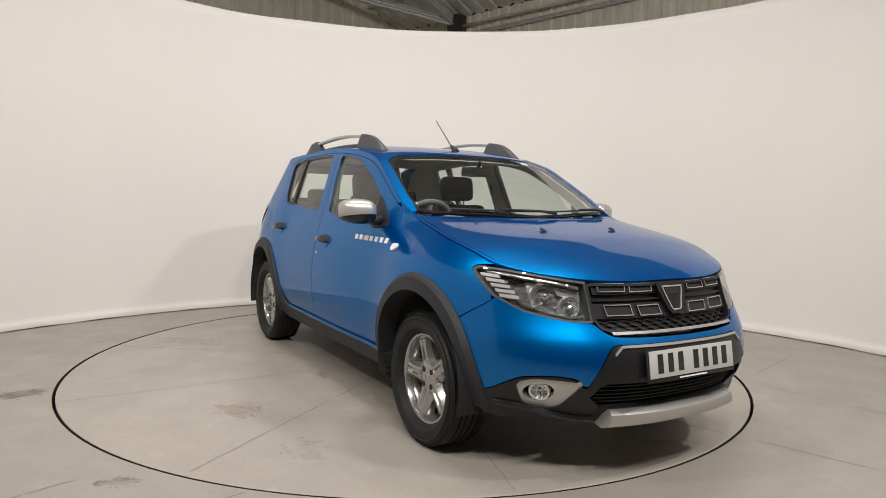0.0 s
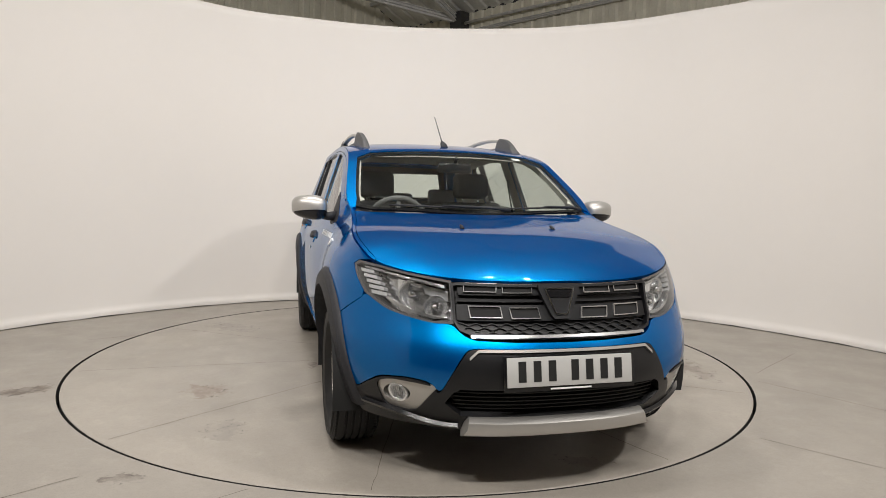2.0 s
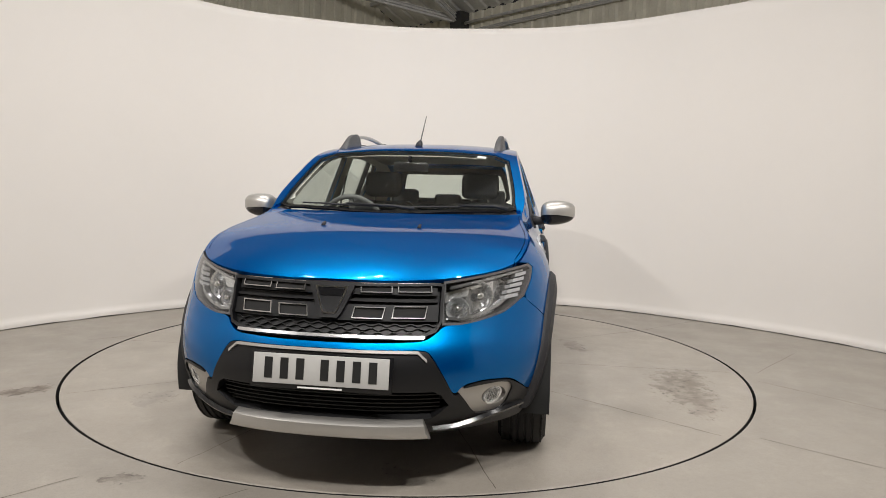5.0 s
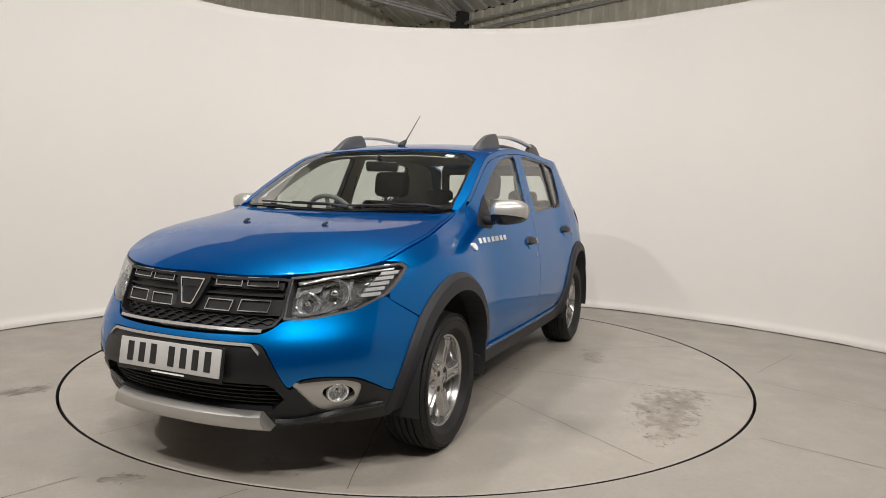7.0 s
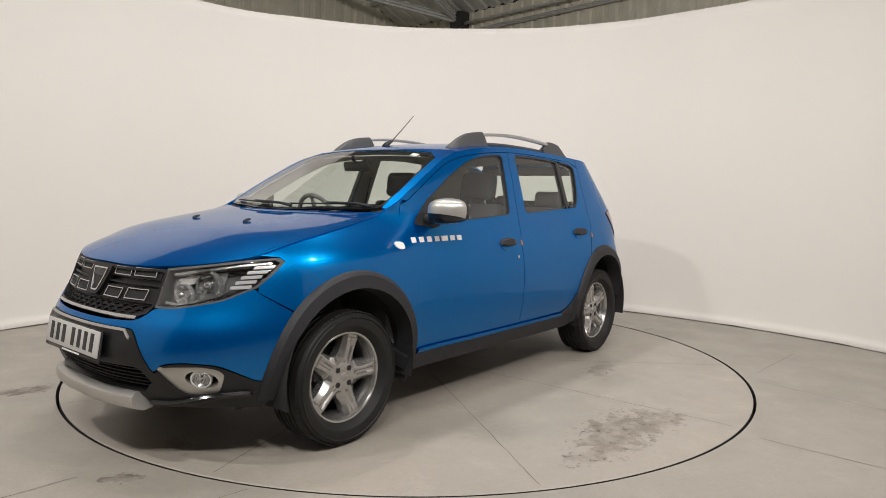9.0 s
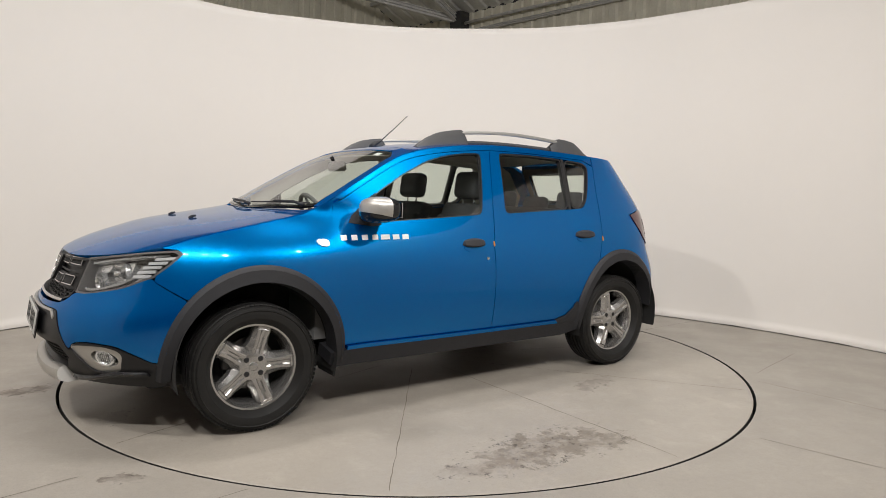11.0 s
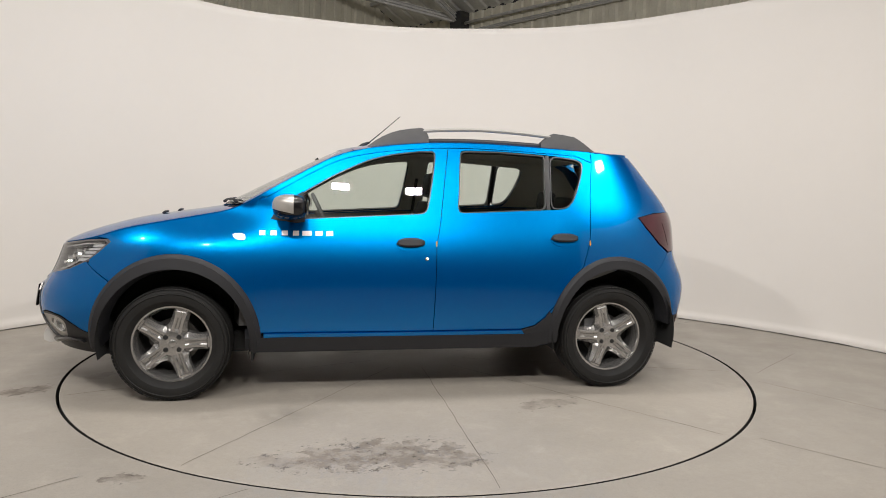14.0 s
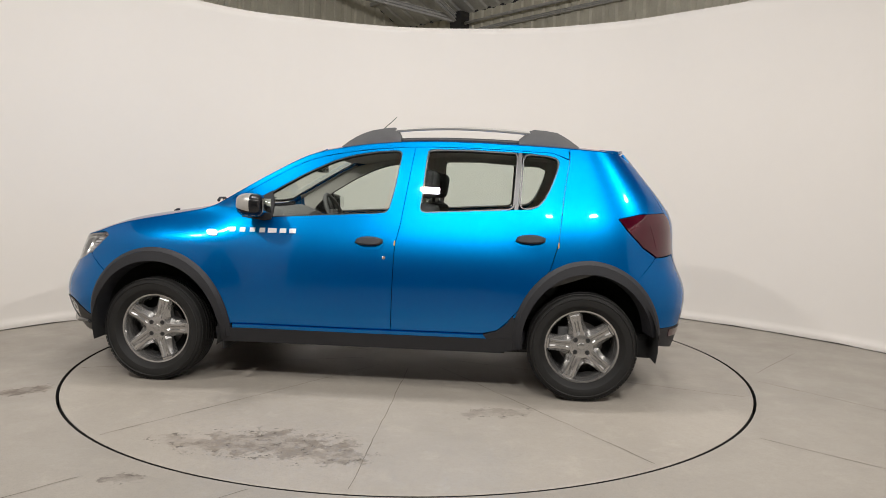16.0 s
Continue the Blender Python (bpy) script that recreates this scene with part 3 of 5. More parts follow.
def skin(chart, poly, holes=(), scale=(1.0, 1.0), step=0.03, gap=0.0, off=0.0, depth=0.02, mirror=False, lift=None, back=False):
    """A sheet of the chart inside the outline, with a turned-in rim. off: metres out of the surface; depth: the rim's depth."""
    sc = np.array(scale)
    loops = [[(p[0] * sc[0], p[1] * sc[1]) for p in lp] for lp in (poly, *holes)]
    loops = [inset(lp, gap if i == 0 else -gap) if gap else lp for i, lp in enumerate(loops)]
    loops = [dense(lp, step) for lp in loops]
    pts, edges = [], []
    for lp in loops:
        k = len(pts)
        pts += lp
        edges += [(k + i, k + (i + 1) % len(lp)) for i in range(len(lp))]
    nb = len(pts)
    a = np.array(loops[0])
    gx, gy = np.meshgrid(np.arange(a[:, 0].min(), a[:, 0].max(), step), np.arange(a[:, 1].min(), a[:, 1].max(), step))
    gx, gy = gx.ravel(), gy.ravel()
    ok = inside(gx, gy, loops[0])
    for lp in loops[1:]:
        ok &= ~inside(gx, gy, lp)
    b = np.array(pts)
    if len(gx):
        d = np.min((gx[:, None] - b[None, :, 0]) ** 2 + (gy[:, None] - b[None, :, 1]) ** 2, 1)
        ok &= d > (step * 0.5) ** 2
    pts += list(zip(gx[ok], gy[ok]))
    import mathutils
    vs, _, fs, _, _, _ = mathutils.geometry.delaunay_2d_cdt([Vector(p) for p in pts], edges, [], 0, 1e-6)
    v = np.array([(p.x, p.y) for p in vs])
    tri = np.array([f[:] for f in fs])
    cen = v[tri].mean(1)
    keep = inside(cen[:, 0], cen[:, 1], loops[0])
    for lp in loops[1:]:
        keep &= ~inside(cen[:, 0], cen[:, 1], lp)
    tri = tri[keep]
    uv = v / sc
    h = 1e-3
    du = chart(uv[:, 0] + h / sc[0], uv[:, 1]) - chart(uv[:, 0] - h / sc[0], uv[:, 1])
    dv = chart(uv[:, 0], uv[:, 1] + h / sc[1]) - chart(uv[:, 0], uv[:, 1] - h / sc[1])
    nrm = np.cross(du, dv)
    nrm /= np.linalg.norm(nrm, axis=1)[:, None] + 1e-12
    pos = chart(uv[:, 0], uv[:, 1])
    # point the normals away from the car's inside
    if ((pos - np.array([0.1, 0, 0.75])) * nrm).sum() < 0:
        nrm, tri = -nrm, tri[:, ::-1]
    p0 = pos[tri]
    fn = np.cross(p0[:, 1] - p0[:, 0], p0[:, 2] - p0[:, 0])
    flip = (fn * nrm[tri].mean(1)).sum(1) < 0
    tri[flip] = tri[flip][:, ::-1]
    o = off if lift is None else off + lift(pos)[:, None]
    pos = pos + nrm * o
    count = {}
    for f in tri:
        for i in range(3):
            e = (int(f[i]), int(f[(i + 1) % 3]))
            count[tuple(sorted(e))] = None if tuple(sorted(e)) in count else e
    rim = [e for e in count.values() if e]
    verts, faces, normals = [tuple(p) for p in pos], [tuple(int(i) for i in f) for f in tri], [tuple(n) for n in nrm]
    n0 = len(faces)
    if depth:
        low, top = {}, {}
        for a_, b_ in rim:
            for i in (a_, b_):
                if i not in low:
                    top[i] = len(verts)
                    verts.append(tuple(pos[i] - nrm[i] * 0.0008))
                    low[i] = len(verts)
                    verts.append(tuple(pos[i] - nrm[i] * depth))
        for a_, b_ in rim:
            faces.append((b_, a_, top[a_], top[b_]))
            faces.append((top[b_], top[a_], low[a_], low[b_]))
    if back:
        k = len(verts)
        verts += [tuple(p - q * max(depth, 0.004)) for p, q in zip(pos, nrm)]
        faces += [tuple(k + i for i in f[::-1]) for f in faces[:n0]]
    if mirror:
        verts = [(x, -y, z) for x, y, z in verts]
        faces = [f[::-1] for f in faces]
    me = bpy.data.meshes.new("skin")
    me.from_pydata(verts, [], faces)
    used = me.polygons
    for i, pl in enumerate(used):
        pl.use_smooth = i < n0
    loose = [(0, 0, 0)] * len(verts)
    for i in range(len(normals)):
        q = normals[i]
        loose[i] = (q[0], -q[1], q[2]) if mirror else q
    cn = []
    for i, pl in enumerate(me.polygons):
        for li in pl.loop_indices:
            vi = me.loops[li].vertex_index
            cn.append(loose[vi] if i < n0 else tuple(pl.normal))
    me.normals_split_custom_set(cn)
    return me


RS = (1 / UX, 1.0)           # makes the ring chart's units metres


def side(points):
    """Outline on the left flank from (x, z) pairs; (y, z, "tail") is a place on the tail."""
    return [(ux(p[0], p[1]) if len(p) == 2 else uy(p[0], p[1]) if p[2] == "nose" else ub(p[0], p[1]), p[1]) for p in points]


def nose(points):
    """Outline on the nose from (y, z) pairs."""
    return [(uy(y, z), z) for y, z in points]


def along(f, xs):
    return [(x, float(f(x))) for x in xs]


def arc(cx, cz, rx, rz, a0, a1, n=14):
    return [(cx + rx * math.cos(radians(a0 + (a1 - a0) * i / n)), cz + rz * math.sin(radians(a0 + (a1 - a0) * i / n))) for i in range(n + 1)]


FW, RW = 1.2945, -1.2945     # axles
CAR = new("car")
tagged(CAR, "blue metallic hatchback with black wheel-arch cladding, parked on the turntable", "car")


def pair(name, mat, poly, holes=(), label="", parents=None, **kw):
    """A panel on both flanks; returns the left and the right one."""
    out = []
    for k, mir in enumerate((False, True)):
        me = skin(ring, side(poly), [side(h) for h in holes], scale=RS, mirror=mir, **kw)
        out.append(part(name, me, mat, parents[k] if parents else CAR, label))
    return out


def on_ring(u, z, off=0.0):
    """Point and outward normal on the skin."""
    h = 0.05
    p = ring(u, z)
    a, b = ring(u + h, z) - ring(u - h, z), ring(u, z + 0.001) - ring(u, z - 0.001)
    n = np.cross(a, b)
    n /= np.linalg.norm(n)
    if n[0] * p[0] + n[1] * p[1] < 0:
        n = -n
    return Vector(p + n * off), Vector(n)


EDGE_IN = 0.004
top_front = along(lambda x: Z_EDGE(x) - EDGE_IN, np.linspace(0.97, 1.72, 12))
# side outlines, (x, z)
ARCH_F = arc(1.2745, 0.33, 0.455, 0.49, -2, 182, 22)
ARCH_R = arc(-1.3145, 0.33, 0.43, 0.49, -2, 182, 22)
DOOR_F = [(0.812, 0.375), (0.850, 0.62), (0.862, 0.85), (0.852, 1.06), (0.838, 1.125)] + along(lambda x: Z_EDGE(x) - 0.035, np.linspace(0.79, -0.2775, 16)) + [
    (-0.262, 1.36), (-0.213, 1.0), (-0.188, 0.88), (-0.175, 0.42), (-0.175, 0.375)]
DOOR_R = [(-0.175, 0.375), (-0.175, 0.42), (-0.188, 0.88), (-0.213, 1.0), (-0.262, 1.36)] + along(lambda x: Z_EDGE(x) - 0.035, np.linspace(-0.2775, -1.10, 12)) + [
    (-1.20, 1.40), (-1.190, 1.34), (-1.168, 1.197), (-1.140, 0.915), (-1.095, 0.767), (-0.970, 0.584), (-0.860, 0.455), (-0.80, 0.40), (-0.72, 0.377)]
WIN_F = soften([(-0.135, 1.066), (-0.165, 1.20), (-0.20, 1.425), (-0.18, 1.443), (-0.05, 1.434), (0.10, 1.409), (0.217, 1.374), (0.391, 1.292), (0.563, 1.191), (0.66, 1.125), (0.735, 1.06), (0.735, 1.015)], 2)
WIN_R = soften([(-0.322, 1.072), (-0.335, 1.20), (-0.352, 1.43), (-0.37, 1.448), (-0.60, 1.450), (-0.86, 1.438), (-0.893, 1.434), (-0.884, 1.25), (-0.876, 1.105)], 2)
WIN_Q = soften([(-0.912, 1.108), (-0.920, 1.25), (-0.930, 1.432), (-1.02, 1.428), (-1.10, 1.418), (-1.137, 1.395), (-1.128, 1.335), (-1.085, 1.22), (-1.045, 1.15), (-1.00, 1.115)], 2)

# ---- doors and flank panels
front_doors = pair("front_door", M_PAINT, DOOR_F, [WIN_F], "blue metallic front door", gap=0.0022, depth=0.035, step=0.035)
rear_doors = pair("rear_door", M_PAINT, DOOR_R, [soften([(-0.322, 1.072), (-0.335, 1.20), (-0.352, 1.44), (-0.37, 1.452), (-0.60, 1.453), (-0.90, 1.440), (-1.10, 1.422), (-1.142, 1.398), (-1.130, 1.335), (-1.085, 1.215), (-1.045, 1.145), (-1.00, 1.108)], 2)],
                  "blue metallic rear door", gap=0.0022, depth=0.035, step=0.035)
fw = pair("door_window", M_GLASS, inset(WIN_F, -0.006), label="green tinted door glass", parents=front_doors, off=-0.012, depth=0.0, step=0.06)
rw = pair("door_window", M_GLASS_REAR, inset(WIN_R, -0.006), label="green tinted door glass", parents=rear_doors, off=-0.012, depth=0.0, step=0.06)
qw = pair("quarter_window", M_GLASS_REAR, inset(WIN_Q, -0.006), label="small dark tinted quarter glass", parents=rear_doors, off=-0.012, depth=0.0, step=0.06)
for ob in fw + rw + qw:
    ob.visible_shadow = False
pair("window_seal", M_SEAL, inset(WIN_F, -0.005), [inset(WIN_F, 0.004)], parents=front_doors, off=-0.003, depth=0.03, step=0.04)
pair("window_seal", M_SEAL, inset(WIN_R, -0.005), [inset(WIN_R, 0.004)], parents=rear_doors, off=-0.003, depth=0.03, step=0.04)
pair("window_post", M_SEAL, [(-0.880, 1.100), (-0.889, 1.25), (-0.898, 1.440), (-0.921, 1.438), (-0.912, 1.25), (-0.903, 1.103)], parents=rear_doors, off=-0.001, depth=0.03, step=0.04)
pair("window_seal", M_SEAL, inset(WIN_Q, -0.005), [inset(WIN_Q, 0.003)], parents=rear_doors, off=-0.002, depth=0.03, step=0.04)

FENDER = [(0.808, 0.375)] + [(0.846, 0.62), (0.858, 0.85), (0.848, 1.06), (0.834, 1.13), (0.80, 1.168)] + along(lambda x: Z_EDGE(x) - EDGE_IN, np.linspace(0.84, 1.68, 18)) + [
    (1.70, 0.907), (0.7455, 0.898, "nose"), (0.7625, 0.882, "nose"), (0.7585, 0.835, "nose"), (0.738, 0.783, "nose"), (1.738, 0.757), (1.60, 0.665)] + arc(1.2745, 0.33, 0.445, 0.48, 45, 178, 18)
pair("front_wing", M_PAINT, FENDER, gap=0.002, depth=0.03, step=0.03)
QUARTER = [(-0.80, 0.40), (-0.860, 0.455), (-0.970, 0.584), (-1.095, 0.767), (-1.140, 0.915), (-1.168, 1.197), (-1.190, 1.34), (-1.20, 1.40)] + along(
    lambda x: Z_EDGE(x) - EDGE_IN, np.linspace(-1.20, -1.50, 6)) + [(0.50, 1.40, "tail"), (0.555, 1.22, "tail"), (0.588, 1.100, "tail"), (-1.60, 1.092), (-1.478, 1.064), (-1.53, 0.996), (-1.62, 0.900), (-1.700, 0.845), (-1.565, 0.70)] + arc(-1.3145, 0.33, 0.42, 0.48, 128, 20, 18)
pair("rear_quarter", M_PAINT, QUARTER, gap=0.002, depth=0.03, step=0.03)
ROOF_SIDE = along(lambda x: Z_EDGE(x) - 0.035, np.linspace(0.79, -1.10, 30)) + [(-1.20, 1.404), (-1.195, 1.44)] + along(lambda x: Z_EDGE(x) - 0.002, np.linspace(-1.20, 0.83, 30))
pair("roof_rail_panel", M_PAINT, ROOF_SIDE, gap=0.0015, depth=0.03, step=0.02)


pair("sill", M_PAINT, [(0.80, 0.3735), (0.80, 0.352), (-0.74, 0.352), (-0.72, 0.3735)], depth=0.03, step=0.03, off=0.012)
pair("sill_cladding", M_PLASTIC, [(0.90, 0.350), (0.90, 0.285), (0.86, 0.262), (-0.80, 0.262), (-0.95, 0.30), (-0.95, 0.36), (-0.74, 0.350)], label="black plastic sill cladding",
     depth=0.12, step=0.04, off=0.012)


# wheel-arch cladding: a band proud of the wing, turned in to the wheel, with a sloped outer lip
def arch(name, cx, w0, w1, h0, h1, tail):
    end = 184 if tail > 0 else 171
    lip = 0.024
    outer = arc(cx, 0.33, w0 - lip, h0 - lip, -4, end, 26)
    inner = arc(cx, 0.33, w1, h1, end, -4, 26)
    if tail > 0:
        outer = outer[:-1] + [(cx - w0 + lip + 0.006, 0.310), (cx - w0 + lip + 0.022, 0.284)]
        inner = [(cx - w1 - 0.004, 0.282)] + inner
    bands = pair(name, M_PLASTIC, outer + inner, label="grained black plastic wheel-arch cladding", depth=0.10, step=0.025, off=0.022)
    for s, band in zip((1, -1), bands):
        bm = bmesh.new()
        rows = []
        for i in range(41):
            a = radians(-4 + (end + 4) * i / 40)
            row = []
            for d, o in ((-0.002, -0.004), (-0.001, 0.006), (0.010, 0.014), (lip, 0.0225)):
                x, z = cx + (w0 - d) * math.cos(a), 0.33 + (h0 - d) * math.sin(a)
                p, _ = on_ring(ux(x, z), z, o)
                row.append(bm.verts.new((p.x, p.y * s, p.z)))
            rows.append(row)
        for g, h in zip(rows, rows[1:]):
            for i in range(3):
                bm.faces.new((g[i], g[i + 1], h[i + 1], h[i]) if s > 0 else (g[i + 1], g[i], h[i], h[i + 1]))
        part("arch_lip", bm, M_PLASTIC, band)


arch("front_arch_cladding", 1.2745, 0.460, 0.398, 0.494, 0.412, 1)
arch("rear_arch_cladding", -1.3145, 0.430, 0.372, 0.494, 0.418, 0)
pair("rear_sill_cladding", M_PLASTIC, [(-0.72, 0.372), (-0.80, 0.396), (-0.862, 0.450), (-0.885, 0.49), (-0.93, 0.44), (-0.95, 0.36), (-0.74, 0.350)], depth=0.06, step=0.03, off=0.010)

# ---- bonnet, windscreen, roof
EPS = 0.004


def hood_front(n=21):
    xs = [2.025 - 0.300 * (1 - math.cos(i / n * math.pi / 2)) ** 1.0 for i in range(n + 1)]
    return [(x - 0.003, float(y_edge(x)) - 0.002) for x in xs]


half = hood_front() + [(x, float(y_edge(x)) - 0.0170) for x in np.linspace(1.69, 1.0, 10)] + [(0.955, 0.69), (0.99, 0.60), (1.06, 0.42), (1.105, 0.2), (1.115, 0.0)]
HOOD = half + [(x, -y) for x, y in half[::-1] if y > 1e-4]
hood = part("bonnet", skin(hood_at, HOOD, gap=0.001, depth=0.02, step=0.03), M_PAINT, CAR, "smooth blue metallic bonnet")
for s in (1, -1):            # strip between the bonnet gap and the wing
    st = [(x, float(y_edge(x)) - 0.015) for x in np.linspace(1.70, 1.0, 12)] + [(0.95, 0.688), (0.90, float(y_edge(0.90)) - 0.02)] + [(x, float(y_edge(x)) - 0.0005) for x in np.linspace(0.90, 1.72, 14)]
    part("wing_edge", skin(hood_at, [(x, y * s) for x, y in st], depth=0.02, step=0.02), M_PAINT, CAR)
SCREEN_H = [(1.10, 0.0), (1.085, 0.2), (1.035, 0.42), (0.97, 0.58), (0.905, 0.655)] + [(x, float(y_edge(x)) - 0.055) for x in np.linspace(0.85, 0.42, 9)] + [(0.355, 0.50), (0.368, 0.35), (0.375, 0.0)]
SCREEN = SCREEN_H + [(x, -y) for x, y in SCREEN_H[::-1] if y > 1e-4]
ws = part("windscreen", skin(screen_at, SCREEN, depth=0.0, step=0.05, off=-0.002), M_GLASS, CAR, "clear raked windscreen")
ws.visible_shadow = False
part("windscreen_band", skin(screen_at, inset(SCREEN, -0.012), [inset(SCREEN, 0.012)], depth=0.01, step=0.03, off=-0.006), M_GLOSSBLACK, CAR, "black edge band of the windscreen")
for s in (1, -1):
    pil = [(0.93, 0.668), (0.85, float(y_edge(0.85)) - 0.051)] + [(x, float(y_edge(x)) - 0.051) for x in np.linspace(0.84, 0.42, 9)] + [(0.36, 0.508), (0.30, 0.512), (0.30, float(y_edge(0.30)))] + \
          [(x, float(y_edge(x)) - 0.0004) for x in np.linspace(0.32, 0.92, 14)]
    part("screen_pillar", skin(screen_at, [(x, y * s) for x, y in pil], depth=0.03, step=0.02), M_PAINT, CAR)
ROOF_H = [(0.384, 0.0), (0.376, 0.35), (0.362, 0.505), (0.30, 0.515)] + [(x, float(y_edge(x)) - 0.0015) for x in np.linspace(0.29, -1.45, 30)] + [(-1.50, 0.48), (-1.535, 0.3), (-1.545, 0.0)]
ROOF = ROOF_H + [(x, -y) for x, y in ROOF_H[::-1] if y > 1e-4]
roof = part("roof", skin(roof_at, ROOF, depth=0.02, step=0.04), M_PAINT, CAR, "blue metallic roof")
cow = [(1.112, 0.0), (1.102, 0.2), (1.057, 0.42), (0.99, 0.60), (0.95, 0.675), (0.90, 0.66), (0.965, 0.58), (1.03, 0.42), (1.08, 0.2), (1.095, 0.0)]
part("cowl", skin(hood_at, cow[:5] + cow[5:] + [(x, -y) for x, y in cow[5:][::-1] if y > 0] + [(x, -y) for x, y in cow[:5][::-1] if y > 0], depth=0.03, step=0.03, off=-0.012), M_PLASTIC, CAR, "black plastic scuttle panel")


# ---- nose
def both(half_pts):
    """Closed outline, symmetric about the middle, from (y, z) going from the lower middle round to the upper middle."""
    return half_pts + [(-y, z) for y, z in half_pts[::-1] if abs(y) > 1e-6]


GRILLE_H = [(0, 0.640), (0.22, 0.643), (0.37, 0.650), (0.41, 0.664), (0.43, 0.700), (0.428, 0.76), (0.430, 0.838), (0.40, 0.842), (0.2, 0.838), (0, 0.836)]
LOWER_H = [(0, 0.262), (0.30, 0.262), (0.47, 0.30), (0.50, 0.37), (0.475, 0.41), (0.385, 0.585), (0.36, 0.592), (0, 0.592)]
HEAD = [(0.452, 0.835), (0.452, 0.74), (0.482, 0.650), (0.57, 0.678), (0.66, 0.728), (0.715, 0.790), (0.752, 0.878), (0.74, 0.897), (0.66, 0.888), (0.55, 0.862)]


def nose_mixed(points):
    """(y, z) while on the nose."""
    return [(uy(y, z), z) for y, z in points]


def front_skin(name, poly_u, mat, parent=CAR, label="", holes=(), mirror=False, **kw):
    kw.setdefault("step", 0.03)
    kw.setdefault("depth", 0.02)
    return part(name, skin(ring, poly_u, holes, scale=RS, mirror=mirror, **kw), mat, parent, label)


# painted bumper half outline in surface units: below the headlamp round to the wheel arch
bump_l = nose([(0, 0.604), (0.375, 0.604), (0.40, 0.59), (0.485, 0.425), (0.52, 0.470), (0.60, 0.480), (0.69, 0.467), (0.735, 0.42), (0.755, 0.385)]) + \
    side([(1.71, 0.385), (1.676, 0.50), (1.600, 0.661), (1.735, 0.753)]) + nose([(0.732, 0.773), (0.662, 0.722), (0.57, 0.698), (0.50, 0.686), (0.436, 0.687), (0.41, 0.655), (0.37, 0.632), (0.2, 0.626), (0, 0.624)])
bump_full = soften_skin(bump_l + [(-u, z) for u, z in bump_l[::-1] if u > 1e-6])
front_skin("front_bumper", bump_full, M_PAINT, label="blue metallic front bumper", depth=0.03, step=0.03)
low_l = nose([(0, 0.262), (0.30, 0.262), (0.55, 0.268), (0.70, 0.262)]) + side([(1.68, 0.262), (1.71, 0.381)]) + \
    nose([(0.755, 0.381), (0.730, 0.42), (0.685, 0.462), (0.60, 0.475), (0.525, 0.465), (0.488, 0.415), (0.395, 0.588), (0.375, 0.600), (0, 0.600)])
low_full = soften_skin(low_l + [(-u, z) for u, z in low_l[::-1] if u > 1e-6])
INTAKE = both([(0, 0.330), (0.40, 0.332), (0.465, 0.388), (0.44, 0.435), (0.415, 0.45), (0, 0.452)])
FOG = soften([(0.497, 0.452), (0.575, 0.461), (0.650, 0.462), (0.690, 0.447), (0.700, 0.422), (0.668, 0.350), (0.642, 0.332), (0.572, 0.330), (0.553, 0.342)], 2, 0.010)
fog_u = nose(FOG)
front_skin("lower_bumper", low_full, M_LOWER, label="grained black plastic lower bumper", holes=[nose(INTAKE), fog_u, [(-u, z) for u, z in fog_u]], depth=0.05, off=0.004)

# ---- wheels
TR = 0.318


def tyre_mesh():
    bm = bmesh.new()
    prof = [(0.212, -0.092), (0.222, -0.100), (0.245, -0.105), (0.275, -0.106), (0.298, -0.099), (0.308, -0.088), (0.314, -0.070)]
    for y0 in (-0.047, -0.016, 0.016, 0.047):
        prof += [(0.3175, y0 - 0.006), (0.310, y0 - 0.004), (0.310, y0 + 0.004), (0.3175, y0 + 0.006)]
    prof += [(0.314, 0.070), (0.308, 0.088), (0.298, 0.099), (0.275, 0.105), (0.245, 0.098), (0.224, 0.078), (0.213, 0.060)]
    add_lathe(bm, prof, 72)
    # shoulder blocks
    for side_ in (-1, 1):
        for k in range(88):
            a = k * math.tau / 88
            m = Matrix.Rotation(-a, 4, "Y") @ Matrix.Translation((0.3058, side_ * 0.080, 0)) @ Matrix.Rotation(side_ * -0.5, 4, "Z")
            r = bmesh.ops.create_cube(bm, size=1.0)
            bmesh.ops.scale(bm, verts=r["verts"], vec=(0.006, 0.028, 0.0168))
            bmesh.ops.transform(bm, matrix=m, verts=r["verts"])
    # low rings on the side wall
    for rr in (0.286,):
        for side_ in (-1, 1):
            add_lathe(bm, [(rr - 0.004, side_ * 0.104), (rr, side_ * 0.1085), (rr + 0.004, side_ * 0.104)], 72)
    bmesh.ops.recalc_face_normals(bm, faces=bm.faces)
    return mesh_of(bm, "tyre", True, 28)


def rim_mesh():
    bm = bmesh.new()
    add_lathe(bm, [(0.200, -0.095), (0.218, -0.095), (0.218, -0.085), (0.200, -0.075), (0.185, -0.03), (0.190, 0.05), (0.205, 0.080), (0.2165, 0.090), (0.2185, 0.0955), (0.214, 0.099), (0.205, 0.097),
                   (0.200, 0.088), (0.196, 0.06), (0.178, -0.02), (0.19, -0.075)], 72)
    bmesh.ops.recalc_face_normals(bm, faces=bm.faces)
    return mesh_of(bm, "wheel", True, 40)


